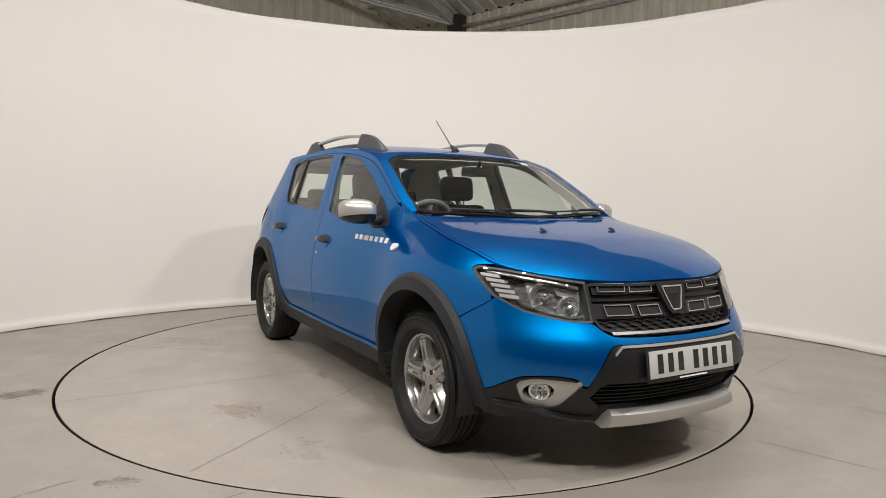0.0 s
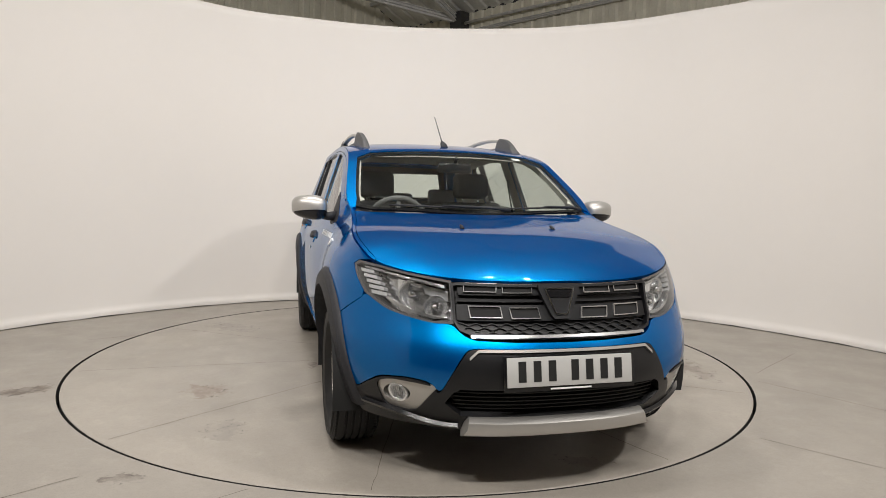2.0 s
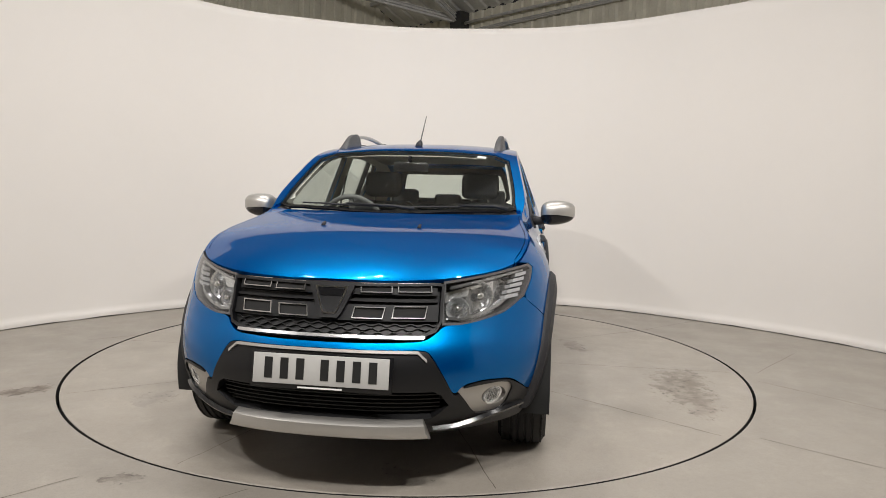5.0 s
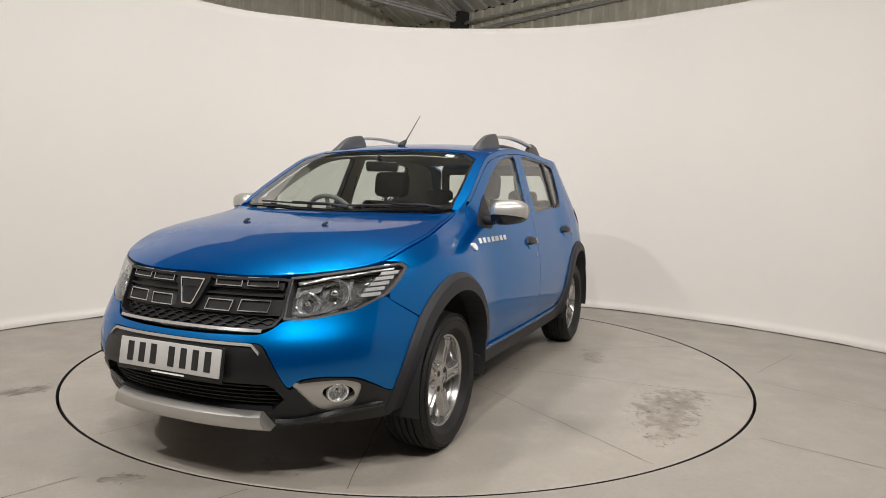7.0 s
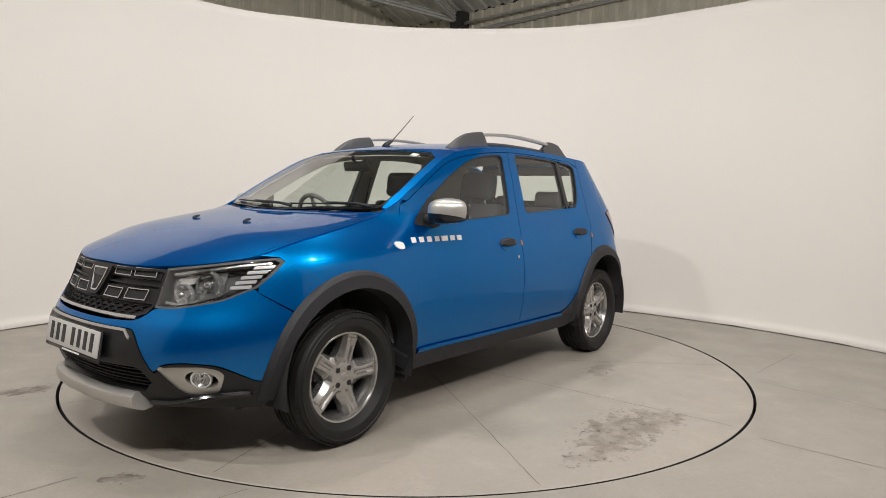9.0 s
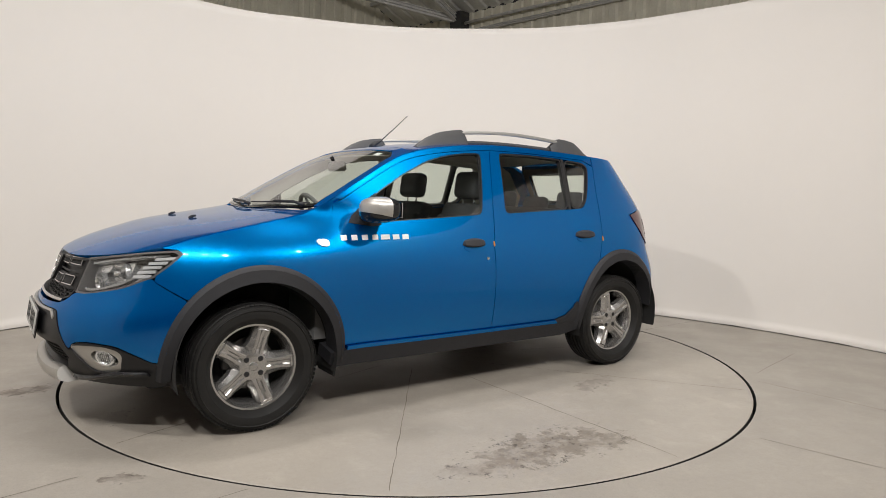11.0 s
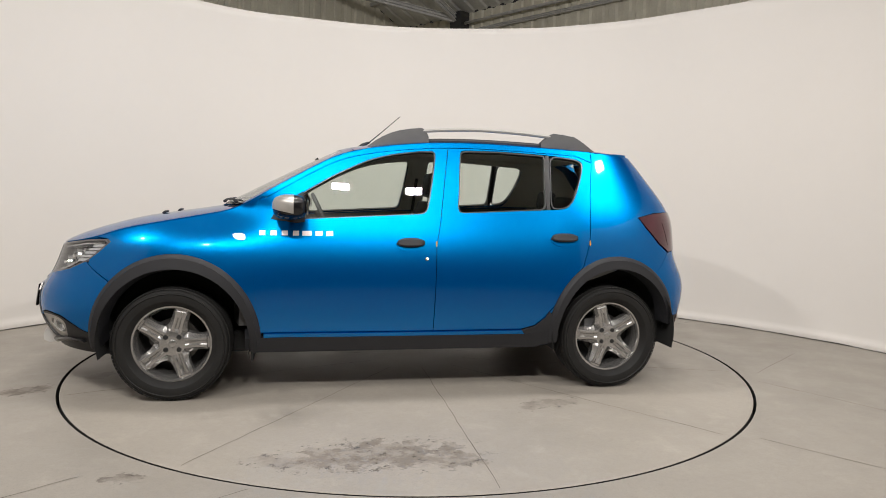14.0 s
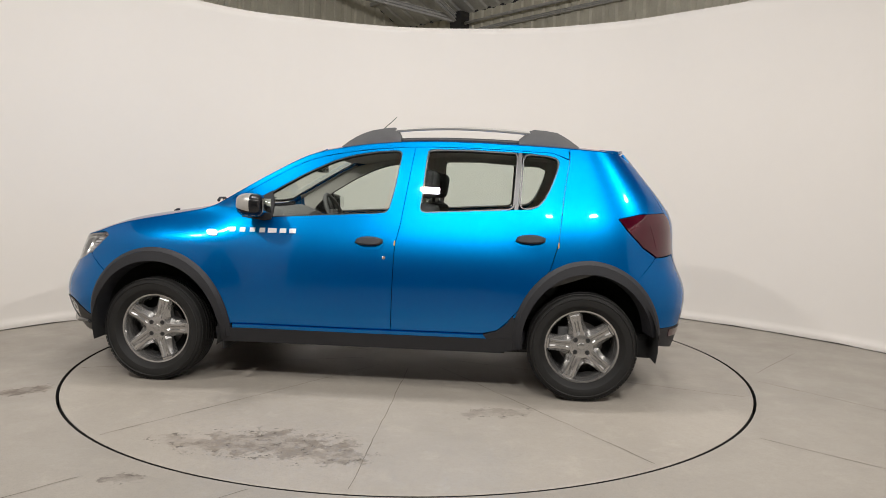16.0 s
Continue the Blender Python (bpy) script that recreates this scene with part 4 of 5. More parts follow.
def spoke_mesh():
    """One star spoke, outwards along x: two raised ridges with a groove between them and broad sloped flanks that meet near the hub."""
    bm = bmesh.new()
    rows = []
    for r, w, fl, y in ((0.030, 0.028, 0.014, 0.0830), (0.066, 0.030, 0.018, 0.0850), (0.085, 0.0285, 0.030, 0.0862), (0.110, 0.0260, 0.022, 0.0880), (0.150, 0.0270, 0.017, 0.0905), (0.184, 0.0320, 0.013, 0.0930),
                        (0.190, 0.0300, 0.012, 0.0890), (0.206, 0.0330, 0.010, 0.0890)):
        g = 0.46 * w
        dip = 0.0085 if 0.08 < r < 0.17 else 0.0008
        rows.append([bm.verts.new(p) for p in ((r, y - 0.060, -w - fl - 0.004), (r, y - 0.024, -w - fl), (r, y - 0.002, -w), (r, y, -w * 0.80), (r, y, -g), (r, y - dip, -g * 0.45), (r, y - dip, g * 0.45),
                                               (r, y, g), (r, y, w * 0.80), (r, y - 0.002, w), (r, y - 0.024, w + fl), (r, y - 0.060, w + fl + 0.004))])
    for a, b in zip(rows, rows[1:]):
        for i in range(11):
            bm.faces.new((a[i], a[i + 1], b[i + 1], b[i]))
    bm.faces.new(rows[-1])
    bmesh.ops.recalc_face_normals(bm, faces=bm.faces)
    return mesh_of(bm, "spoke", True, 14)


def hub_mesh():
    bm = bmesh.new()
    add_lathe(bm, [(0.0001, 0.0875), (0.019, 0.0872), (0.0215, 0.0858), (0.0225, 0.0845), (0.030, 0.0848), (0.066, 0.0848), (0.070, 0.0832), (0.086, 0.058), (0.088, 0.03)], 40)
    bmesh.ops.recalc_face_normals(bm, faces=bm.faces)
    return mesh_of(bm, "hub", True, 30)


def bolt_mesh():
    bm = bmesh.new()
    add_lathe(bm, [(0.0001, 0.0865), (0.0075, 0.0865), (0.0085, 0.0855), (0.0085, 0.070)], 8)
    add_lathe(bm, [(0.0085, 0.0858), (0.0135, 0.0866), (0.0135, 0.070)], 16)
    bmesh.ops.recalc_face_normals(bm, faces=bm.faces)
    return mesh_of(bm, "bolt", True, 40)


def brake_mesh():
    bm = bmesh.new()
    add_lathe(bm, [(0.06, 0.012), (0.075, 0.014), (0.078, 0.002), (0.13, 0.002), (0.13, -0.018), (0.06, -0.018)], 48)
    bmesh.ops.recalc_face_normals(bm, faces=bm.faces)
    return mesh_of(bm, "brake_disc", True, 40)


TYRE, RIM, SPOKE, HUB, BOLT, BRAKE = tyre_mesh(), rim_mesh(), spoke_mesh(), hub_mesh(), bolt_mesh(), brake_mesh()
bmc = bmesh.new()
add_box(bmc, (0.10, 0.0, 0.045), (0.07, 0.07, 0.12), 0.012)
CALIPER = mesh_of(bmc, "caliper", True)
bmb = bmesh.new()
add_lathe(bmb, [(0.03, -0.035), (0.187, -0.035), (0.187, -0.04), (0.03, -0.04)], 48)
BACKING = mesh_of(bmb, "dust_shield", True)


def wheel(x, s, turn):
    """s: 1 on the left flank, -1 on the right."""
    m = Matrix.Translation((x, s * 0.705, TR)) @ (Matrix() if s > 0 else Matrix.Rotation(math.pi, 4, "Z")) @ Matrix.Rotation(radians(turn), 4, "Y")
    w = part("wheel", RIM, M_ALLOY, CAR, "grey five-spoke alloy wheel", m=m)
    part("tyre", TYRE, M_RUBBER, w, "black road tyre", m=Matrix.Translation((0, 0.032, 0)))
    for k in range(5):
        part("spoke", SPOKE, M_ALLOY, w, m=Matrix.Rotation(radians(72 * k + 90), 4, "Y"))
    part("hub_cap", HUB, M_ALLOY, w)
    for k in range(4):
        part("wheel_bolt", BOLT, M_DARK, w, m=Matrix.Rotation(radians(90 * k + 45 - turn), 4, "Y") @ Matrix.Translation((0.050, 0, 0)))
    part("brake_disc", BRAKE, M_DISC_IRON, w)
    part("brake_caliper", CALIPER, M_DARKSTEEL, w, m=Matrix.Rotation(radians(-turn), 4, "Y"))
    part("dust_shield", BACKING, M_DARK, w)


wheel(FW, 1, 20)
wheel(RW, 1, -22)
wheel(FW, -1, -20)
wheel(RW, -1, 5)

# ---- nose furniture
def seat_on(u, z, off=0.0):
    """Pose whose z axis stands out of the skin and whose y axis points up."""
    p, n = on_ring(u, z, off)
    x = Vector((0, 0, 1)).cross(n).normalized()
    y = n.cross(x)
    return Matrix(((x.x, y.x, n.x, p.x), (x.y, y.y, n.y, p.y), (x.z, y.z, n.z, p.z), (0, 0, 0, 1)))


def nose_bar(bm, y0, y1, z0, z1, off, thick, n=None, z_of=None):
    """A bar across the nose between y0 and y1, following the skin."""
    n = n or max(2, int(abs(y1 - y0) / 0.04) + 1)
    rows = []
    for i in range(n):
        y = y0 + (y1 - y0) * i / (n - 1)
        dz = z_of(y) if z_of else 0
        row = []
        for z, o in ((z0, off - thick), (z0, off), (z1, off), (z1, off - thick)):
            p, _ = on_ring(uy(y, z + dz) if abs(y) > 1e-6 else 1e-4, z + dz, o)
            row.append(bm.verts.new(p))
        rows.append(row)
    for a, b in zip(rows, rows[1:]):
        for i in range(4):
            bm.faces.new((a[i], a[(i + 1) % 4], b[(i + 1) % 4], b[i]))
    bm.faces.new(rows[0])
    bm.faces.new(rows[-1][::-1])
    bmesh.ops.recalc_face_normals(bm, faces=bm.faces)


# grille
grille_u = nose(both(GRILLE_H))
grille = front_skin("grille", grille_u, M_GRILLE, label="gloss black grille with chrome-edged slots", off=-0.030, depth=0.0, step=0.03)
front_skin("grille_frame", nose(both(GRILLE_H)), M_GRILLE, grille, holes=[nose(inset(both(GRILLE_H), 0.010))], off=-0.001, depth=0.035, step=0.03)
bm = bmesh.new()
nose_bar(bm, -0.37, 0.37, 0.640, 0.651, 0.003, 0.012)
part("grille_lip", bm, M_DARKCHROME, grille, "thin bright lip under the grille")
for z0, z1, w in ((0.798, 0.846, 0.405), (0.704, 0.762, 0.415)):
    bm = bmesh.new()
    nose_bar(bm, -w, w, z0, z1, -0.012, 0.02)
    part("grille_bar", bm, M_GRILLE, grille)
bm = bmesh.new()
nose_bar(bm, -0.41, 0.41, 0.772, 0.780, -0.010, 0.02)
part("grille_bar", bm, M_GRILLE, grille)
for s in (1, -1):
    for y0, y1, z0, z1, sk in ((0.257, 0.381, 0.807, 0.842, -0.004), (0.112, 0.233, 0.804, 0.839, -0.002), (0.240, 0.372, 0.712, 0.757, 0.006), (0.086, 0.214, 0.709, 0.752, 0.008)):
        q = [(y0 * s, z0), ((y1 - sk) * s, z0), (y1 * s, z1), ((y0 + sk) * s, z1)]
        if s < 0:
            q = q[::-1]
        q = [(a, b) for a, b in q]
        hole = inset(q, 0.0038)
        fr = front_skin("grille_slot", nose(q), M_DARKCHROME, grille, "chrome outline of a grille slot", holes=[nose(hole)], off=-0.002, depth=0.014, step=0.03)
        front_skin("slot_floor", nose(hole), M_DARK, fr, off=-0.0105, depth=0.0, step=0.04)
# wavy mesh rows at the grille's foot
for k, zz in enumerate((0.692, 0.678, 0.664)):
    bm = bmesh.new()
    w = 0.41 - 0.02 * k
    nose_bar(bm, -w, w, zz, zz + 0.0028, -0.020, 0.010, n=73, z_of=lambda y, k=k: 0.0045 * math.sin(y * 105 + k * math.pi))
    part("grille_mesh", bm, M_GRILLE, grille)
# badge: dark shield with a bright edge
sh = [(-0.089, 0.834), (0.089, 0.834), (0.086, 0.815), (0.045, 0.722), (0.032, 0.706), (-0.032, 0.706), (-0.045, 0.722), (-0.086, 0.815)]
badge = front_skin("badge", nose(sh), M_GRILLE, grille, "dark shield badge with a chrome outline", off=0.006, depth=0.03, step=0.03)
s2 = [(-0.064, 0.822), (0.064, 0.822), (0.056, 0.796), (0.030, 0.726), (0.022, 0.719), (-0.022, 0.719), (-0.030, 0.726), (-0.056, 0.796)]
front_skin("badge_outline", nose(s2), M_CHROME, badge, holes=[nose(inset(s2, 0.006))], off=0.010, depth=0.006, step=0.03)
front_skin("badge_centre", nose([(-0.052, 0.812), (0.052, 0.812), (0.043, 0.786), (-0.043, 0.786)]), M_GLOSSBLACK, badge, off=0.009, depth=0.004, step=0.03)

# headlamps
HEAD_L = [(0.432, 0.843), (0.430, 0.76), (0.436, 0.694), (0.50, 0.692), (0.57, 0.704), (0.660, 0.728), (0.732, 0.780), (0.755, 0.835), (0.759, 0.880), (0.742, 0.893), (0.68, 0.884), (0.56, 0.862)]


def headlamp(s):
    mir = s < 0
    ul = nose(HEAD_L)
    lamp = front_skin("headlight", ul, M_LAMPBACK, CAR, "clear headlight with chrome reflectors and white light bars", mirror=mir, off=-0.075, depth=0.0, step=0.03)
    front_skin("headlight_wall", nose(inset(HEAD_L, -0.006)), M_RAILFOOT, lamp, holes=[nose(inset(HEAD_L, 0.003))], mirror=mir, off=-0.004, depth=0.07, step=0.02)
    front_skin("headlight_lens", nose(inset(HEAD_L, -0.006)), M_LENS, lamp, "clear lens", mirror=mir, off=-0.002, depth=0.004, step=0.025).visible_shadow = False

    def place(y, z, off):
        m = seat_on(uy(y, z), z, off)
        # face mostly forwards
        p = m.translation
        d = (Vector((1.0, 0.30, 0.0))).normalized()
        mm = look(p, p - d)
        if mir:
            q = look((p.x, -p.y, p.z), (p.x - d.x, -p.y + d.y, p.z))
            return q
        return mm
    for y, z, r, o in ((0.585, 0.795, 0.058, -0.062), (0.498, 0.752, 0.043, -0.052)):
        bm = bmesh.new()
        prof = [(r * k / 8.0, -0.035 * (1 - (k / 8.0) ** 2)) for k in range(1, 9)] + [(r * 1.10, 0.002), (r * 1.10, -0.02)]
        add_lathe(bm, prof, 40)
        bmesh.ops.transform(bm, matrix=Matrix.Rotation(radians(90), 4, "X"), verts=bm.verts)
        bmesh.ops.recalc_face_normals(bm, faces=bm.faces)
        part("reflector", bm, M_REFLECTOR, lamp, "bright reflector bowl", m=place(y, z, o))
        bm = bmesh.new()
        bmesh.ops.create_uvsphere(bm, u_segments=16, v_segments=10, radius=r * 0.34)
        part("bulb_cap", bm, M_CHROME, lamp, m=place(y, z, o + 0.012))
    # facets of the outer reflector and the light bars
    for k in range(5):
        t = k / 4.0
        z0, z1 = 0.772 + 0.021 * k, 0.786 + 0.021 * k
        ya, yb = 0.668 + 0.010 * k, 0.722 + 0.0075 * k
        q = [(ya, z0), (yb, z0 + 0.004), (yb, z1 + 0.004), (ya, z1)]
        front_skin("light_bar", nose(q), M_LIGHTBAR, lamp, "frosted white light bar", mirror=mir, off=-0.020, depth=0.030, step=0.02)
    q = [(0.455, 0.832), (0.455, 0.821), (0.56, 0.845), (0.68, 0.868), (0.735, 0.876), (0.735, 0.883), (0.68, 0.877), (0.56, 0.855)]
    front_skin("chrome_brow", nose(q), M_LAMPBACK, lamp, mirror=mir, off=-0.016, depth=0.03, step=0.02)
    q = [(0.452, 0.712), (0.50, 0.706), (0.57, 0.718), (0.645, 0.746), (0.70, 0.790), (0.69, 0.796), (0.64, 0.757), (0.57, 0.729), (0.50, 0.716), (0.455, 0.722)]
    front_skin("chrome_brow", nose(q), M_LAMPBACK, lamp, mirror=mir, off=-0.022, depth=0.03, step=0.02)
    q = [(0.540, 0.835), (0.640, 0.855), (0.640, 0.772), (0.62, 0.758), (0.632, 0.80), (0.60, 0.838), (0.555, 0.822)]
    front_skin("reflector_facet", nose(q), M_REFLECTOR, lamp, mirror=mir, off=-0.055, depth=0.02, step=0.02)
    q = [(0.446, 0.815), (0.446, 0.775), (0.535, 0.80), (0.545, 0.838)]
    front_skin("reflector_facet", nose(q), M_REFLECTOR, lamp, mirror=mir, off=-0.050, depth=0.02, step=0.02)


headlamp(1)
headlamp(-1)

# registration plate with plain bars for its characters
tilt = math.degrees(math.atan2(float(X_FRONT(0.47) - X_FRONT(0.57)), 0.10))
plate_m = Matrix.Translation((2.169, 0, 0.518)) @ Matrix.Rotation(radians(-tilt - 3), 4, "Y")
bm = bmesh.new()
add_box(bm, (0.002, 0, 0), (0.007, 0.545, 0.136), 0.003)
holder = part("plate_holder", bm, M_GLOSSBLACK, CAR, "black plate holder", m=plate_m)
bm = bmesh.new()
add_box(bm, (0.009, 0, 0.006), (0.006, 0.520, 0.111), 0.0015)
plate = part("number_plate", bm, M_PLATE, holder, "white number plate with plain black bars")
cx = -0.200
for k in range(7):
    bm = bmesh.new()
    if k == 3:
        cx += 0.033
    add_box(bm, (0.0125, cx, 0.008), (0.0025, 0.031, 0.078))
    cx += 0.0612
    part("plate_bar", bm, M_INK, holder)
bm = bmesh.new()
add_box(bm, (0.0075, 0, -0.060), (0.002, 0.17, 0.006))
part("small_print_bar", bm, M_WHITE, holder)
bm = bmesh.new()
nose_bar(bm, -0.385, 0.385, 0.590, 0.600, 0.012, 0.016, n=24, z_of=lambda y: -0.030 * max(0.0, (abs(y) - 0.345) / 0.04) ** 2)
part("bumper_strip", bm, M_SILVER, CAR, "satin silver strip over the plate")

# lower intake: dark floor and slats
front_skin("intake_floor", nose(INTAKE), M_DARK, off=-0.06, depth=0.0, step=0.05)
for k in range(6):
    bm = bmesh.new()
    zz = 0.345 + k * 0.019
    nose_bar(bm, -0.44, 0.44, zz, zz + 0.006, -0.022, 0.02)
    part("intake_slat", bm, M_DARK, CAR)


def foglamp(s):
    mir = s < 0
    bez = front_skin("fog_lamp_bezel", nose(inset(FOG, -0.002)), M_SILVER, CAR, "satin silver fog lamp surround", mirror=mir,
                     holes=[nose(arc(0.632, 0.400, 0.045, 0.040, 0, 342, 19))], off=-0.004, depth=0.03, step=0.02)
    m = seat_on(uy(0.632, 0.400), 0.400, -0.012)
    if mir:
        m = Matrix.Diagonal((1, -1, 1, 1)) @ m @ Matrix.Diagonal((-1, 1, 1, 1))
    bm = bmesh.new()
    add_lathe(bm, [(0.006, -0.020), (0.020, -0.016), (0.030, -0.006), (0.036, 0.004), (0.042, 0.006), (0.046, 0.0), (0.047, -0.03)], 32)
    bmesh.ops.transform(bm, matrix=Matrix.Rotation(radians(90), 4, "X"), verts=bm.verts)
    bmesh.ops.recalc_face_normals(bm, faces=bm.faces)
    lamp = part("fog_lamp", bm, M_REFLECTOR, bez, "round clear fog lamp", m=m)
    bm = bmesh.new()
    add_lathe(bm, [(0.0001, 0.010), (0.018, 0.009), (0.031, 0.006), (0.036, 0.003)], 32)
    bmesh.ops.transform(bm, matrix=Matrix.Rotation(radians(90), 4, "X"), verts=bm.verts)
    part("fog_lens", bm, M_LENS, bez, m=m)
    bm = bmesh.new()
    for k in range(5):
        add_box(bm, (-0.02 + k * 0.01, 0, 0.0), (0.002, 0.056 - abs(k - 2) * 0.009, 0.006))
    part("fog_rib", bm, M_LAMPBACK, bez, m=m)


foglamp(1)
foglamp(-1)

# silver skid lip under the intake
bm = bmesh.new()
rows = []
for i in range(25):
    y = -0.385 + 0.77 * i / 24
    e = abs(y) / 0.385
    xx = float(ring(uy(y, 0.33) if abs(y) > 1e-6 else 0.0, 0.33)[0])
    rows.append([bm.verts.new((xx + dx, y * sy, z)) for dx, z, sy in ((0.004, 0.330, 0.965), (0.024, 0.328, 0.965), (0.042, 0.313, 0.985), (0.047, 0.288, 1.0), (0.038, 0.266, 1.03), (0.006, 0.253, 1.04), (-0.05, 0.256, 1.0), (-0.02, 0.325, 0.97))])
for a, b in zip(rows, rows[1:]):
    for i in range(8):
        bm.faces.new((a[i], a[(i + 1) % 8], b[(i + 1) % 8], b[i]))
bm.faces.new(rows[0])
bm.faces.new(rows[-1][::-1])
bmesh.ops.recalc_face_normals(bm, faces=bm.faces)
part("skid_plate", bm, M_SILVER, CAR, "scuffed satin silver skid plate", smooth=True)
for s in (1, -1):
    bm = bmesh.new()
    rows = []
    for i in range(16):
        y = 0.40 + 0.33 * i / 15
        z = 0.288 + 0.050 * smooth01(i / 15.0)
        row = []
        for dz, o in ((-0.012, 0.004), (-0.008, 0.020), (0.004, 0.022), (0.008, 0.006)):
            p, _ = on_ring(uy(y, z + dz), z + dz, o)
            row.append(bm.verts.new((p.x, p.y * s, p.z)))
        rows.append(row)
    for a, b in zip(rows, rows[1:]):
        for i in range(4):
            bm.faces.new((a[i], a[(i + 1) % 4], b[(i + 1) % 4], b[i]))
    bm.faces.new(rows[0])
    bm.faces.new(rows[-1][::-1])
    bmesh.ops.recalc_face_normals(bm, faces=bm.faces)
    part("bumper_lip", bm, M_GLOSSBLACK, CAR, "shiny black lip along the bumper's foot")

# ---- tail
lamp_poly = [(ux(-1.480, 1.062), 1.062), (ux(-1.60, 1.088), 1.088), (ux(-1.72, 1.096), 1.096), (ub(0.60, 1.095), 1.095), (ub(0.575, 1.05), 1.05), (ub(0.60, 0.86), 0.86), (ux(-1.705, 0.848), 0.848), (ux(-1.62, 0.905), 0.905), (ux(-1.53, 1.0), 1.0)]
gate_h = [(ub(0, 0.705), 0.705), (ub(0.52, 0.715), 0.715), (ub(0.585, 0.86), 0.86), (ub(0.563, 1.05), 1.05), (ub(0.586, 1.10), 1.10), (ub(0.553, 1.22), 1.22), (ub(0.50, 1.40), 1.40), (ub(0.46, 1.455), 1.455), (ub(0, 1.462), 1.462)]
UEND = U_BACK + 90


def tail_chart(w, z):
    """w: surface units measured from the middle of the tail, minus on the left."""
    w = np.asarray(w, float)
    p = ring(UEND - np.abs(w), z)
    p[..., 1] *= np.where(w < 0, 1, -1)
    return p


def gate_poly(half_):
    l = [(u - UEND, z) for u, z in half_]
    return l + [(-u, z) for u, z in l[::-1] if abs(u) > 1e-6]


gw = soften([(ub(0.001, 1.11), 1.11), (ub(0.50, 1.12), 1.12), (ub(0.52, 1.16), 1.16), (ub(0.45, 1.385), 1.385), (ub(0.40, 1.40), 1.40), (ub(0.001, 1.40), 1.40)], 0)
gwin = gate_poly(gw)
gate = part("tailgate", skin(tail_chart, gate_poly(gate_h), [gwin], scale=RS, gap=0.002, depth=0.03, step=0.03), M_PAINT, CAR, "blue metallic tailgate")
rear_glass = part("rear_window", skin(tail_chart, gwin, scale=RS, depth=0.0, step=0.05, off=-0.004), M_GLASS_REAR, gate, "tinted rear window")
rear_glass.visible_shadow = False
part("window_seal", skin(tail_chart, [(a * UX, b) for a, b in inset([(a / UX, b) for a, b in gwin], -0.008)], [[(a * UX, b) for a, b in inset([(a / UX, b) for a, b in gwin], 0.03)]], scale=RS, depth=0.01, step=0.03, off=-0.007), M_GLOSSBLACK, gate)
gw_open = [(a * UX, b) for a, b in inset([(a / UX, b) for a, b in gwin], 0.012)]
part("tailgate_trim", skin(tail_chart, [(a * UX, b) for a, b in inset([(a / UX, b) for a, b in gate_poly(gate_h)], 0.02)], [gw_open], scale=RS, depth=0.0, step=0.05, off=-0.035), M_TRIM, gate, "dark tailgate trim")
for k, mir in enumerate((False, True)):
    tl = part("tail_light", skin(ring, lamp_poly, scale=RS, mirror=mir, off=0.006, depth=0.03, step=0.02), M_REDLENS, CAR, "dark red tail light")
    q = [(ux(-1.66, 1.03), 1.03), (ux(-1.735, 1.03), 1.03), (ux(-1.745, 0.89), 0.89), (ux(-1.70, 0.89), 0.89)]
    part("tail_light_band", skin(ring, q, scale=RS, mirror=mir, off=0.0075, depth=0.002, step=0.02), M_REDLENS, tl)
rb = [(UEND - 0.001, 0.70), (ub(0.52, 0.705), 0.705), (ub(0.60, 0.85), 0.85), (ux(-1.70, 0.842), 0.842), (ux(-1.565, 0.70), 0.70), (ux(-1.665, 0.60), 0.60), (ux(-1.715, 0.48), 0.48), (ux(-1.735, 0.44), 0.44), (ub(0.55, 0.44), 0.44), (UEND - 0.001, 0.44)]
rb2 = gate_poly(rb)
part("rear_bumper", skin(tail_chart, rb2, scale=RS, depth=0.03, step=0.03), M_PAINT, CAR, "blue metallic rear bumper")
rl = [(UEND - 0.001, 0.436), (ub(0.55, 0.436), 0.436), (ux(-1.735, 0.436), 0.436), (ux(-1.74, 0.33), 0.33), (ub(0.55, 0.29), 0.29), (UEND - 0.001, 0.28)]
part("rear_lower_bumper", skin(tail_chart, gate_poly(rl), scale=RS, depth=0.05, step=0.03), M_PLASTIC, CAR, "black plastic lower rear bumper")
for mir in (False, True):
    q = [(ux(-1.80, 0.425), 0.425), (ub(0.52, 0.425), 0.425), (ub(0.52, 0.375), 0.375), (ux(-1.80, 0.385), 0.385)]
    part("rear_reflector", skin(ring, q, scale=RS, mirror=mir, off=0.004, depth=0.006, step=0.03), M_REDLENS, CAR, "small red reflector")
# roof spoiler
bm = bmesh.new()
rows = []
for i in range(17):
    y = -0.50 + i / 16.0
    e = abs(y) / 0.5
    z0 = float(roof_at(-1.46, y)[2])
    back = -1.575 + 0.075 * e ** 3
    rows.append([bm.verts.new(p) for p in ((-1.40, y, float(roof_at(-1.40, y)[2]) + 0.002), (-1.47, y, z0 + 0.007), (back, y, z0 + 0.004), (back - 0.004, y, z0 - 0.012), (back + 0.04, y, z0 - 0.035), (-1.44, y, z0 - 0.03))])
for a, b in zip(rows, rows[1:]):
    for i in range(6):
        bm.faces.new((a[i], a[(i + 1) % 6], b[(i + 1) % 6], b[i]))
bm.faces.new(rows[0])
bm.faces.new(rows[-1][::-1])
bmesh.ops.recalc_face_normals(bm, faces=bm.faces)
part("roof_spoiler", bm, M_PAINT, CAR, "small blue roof spoiler")


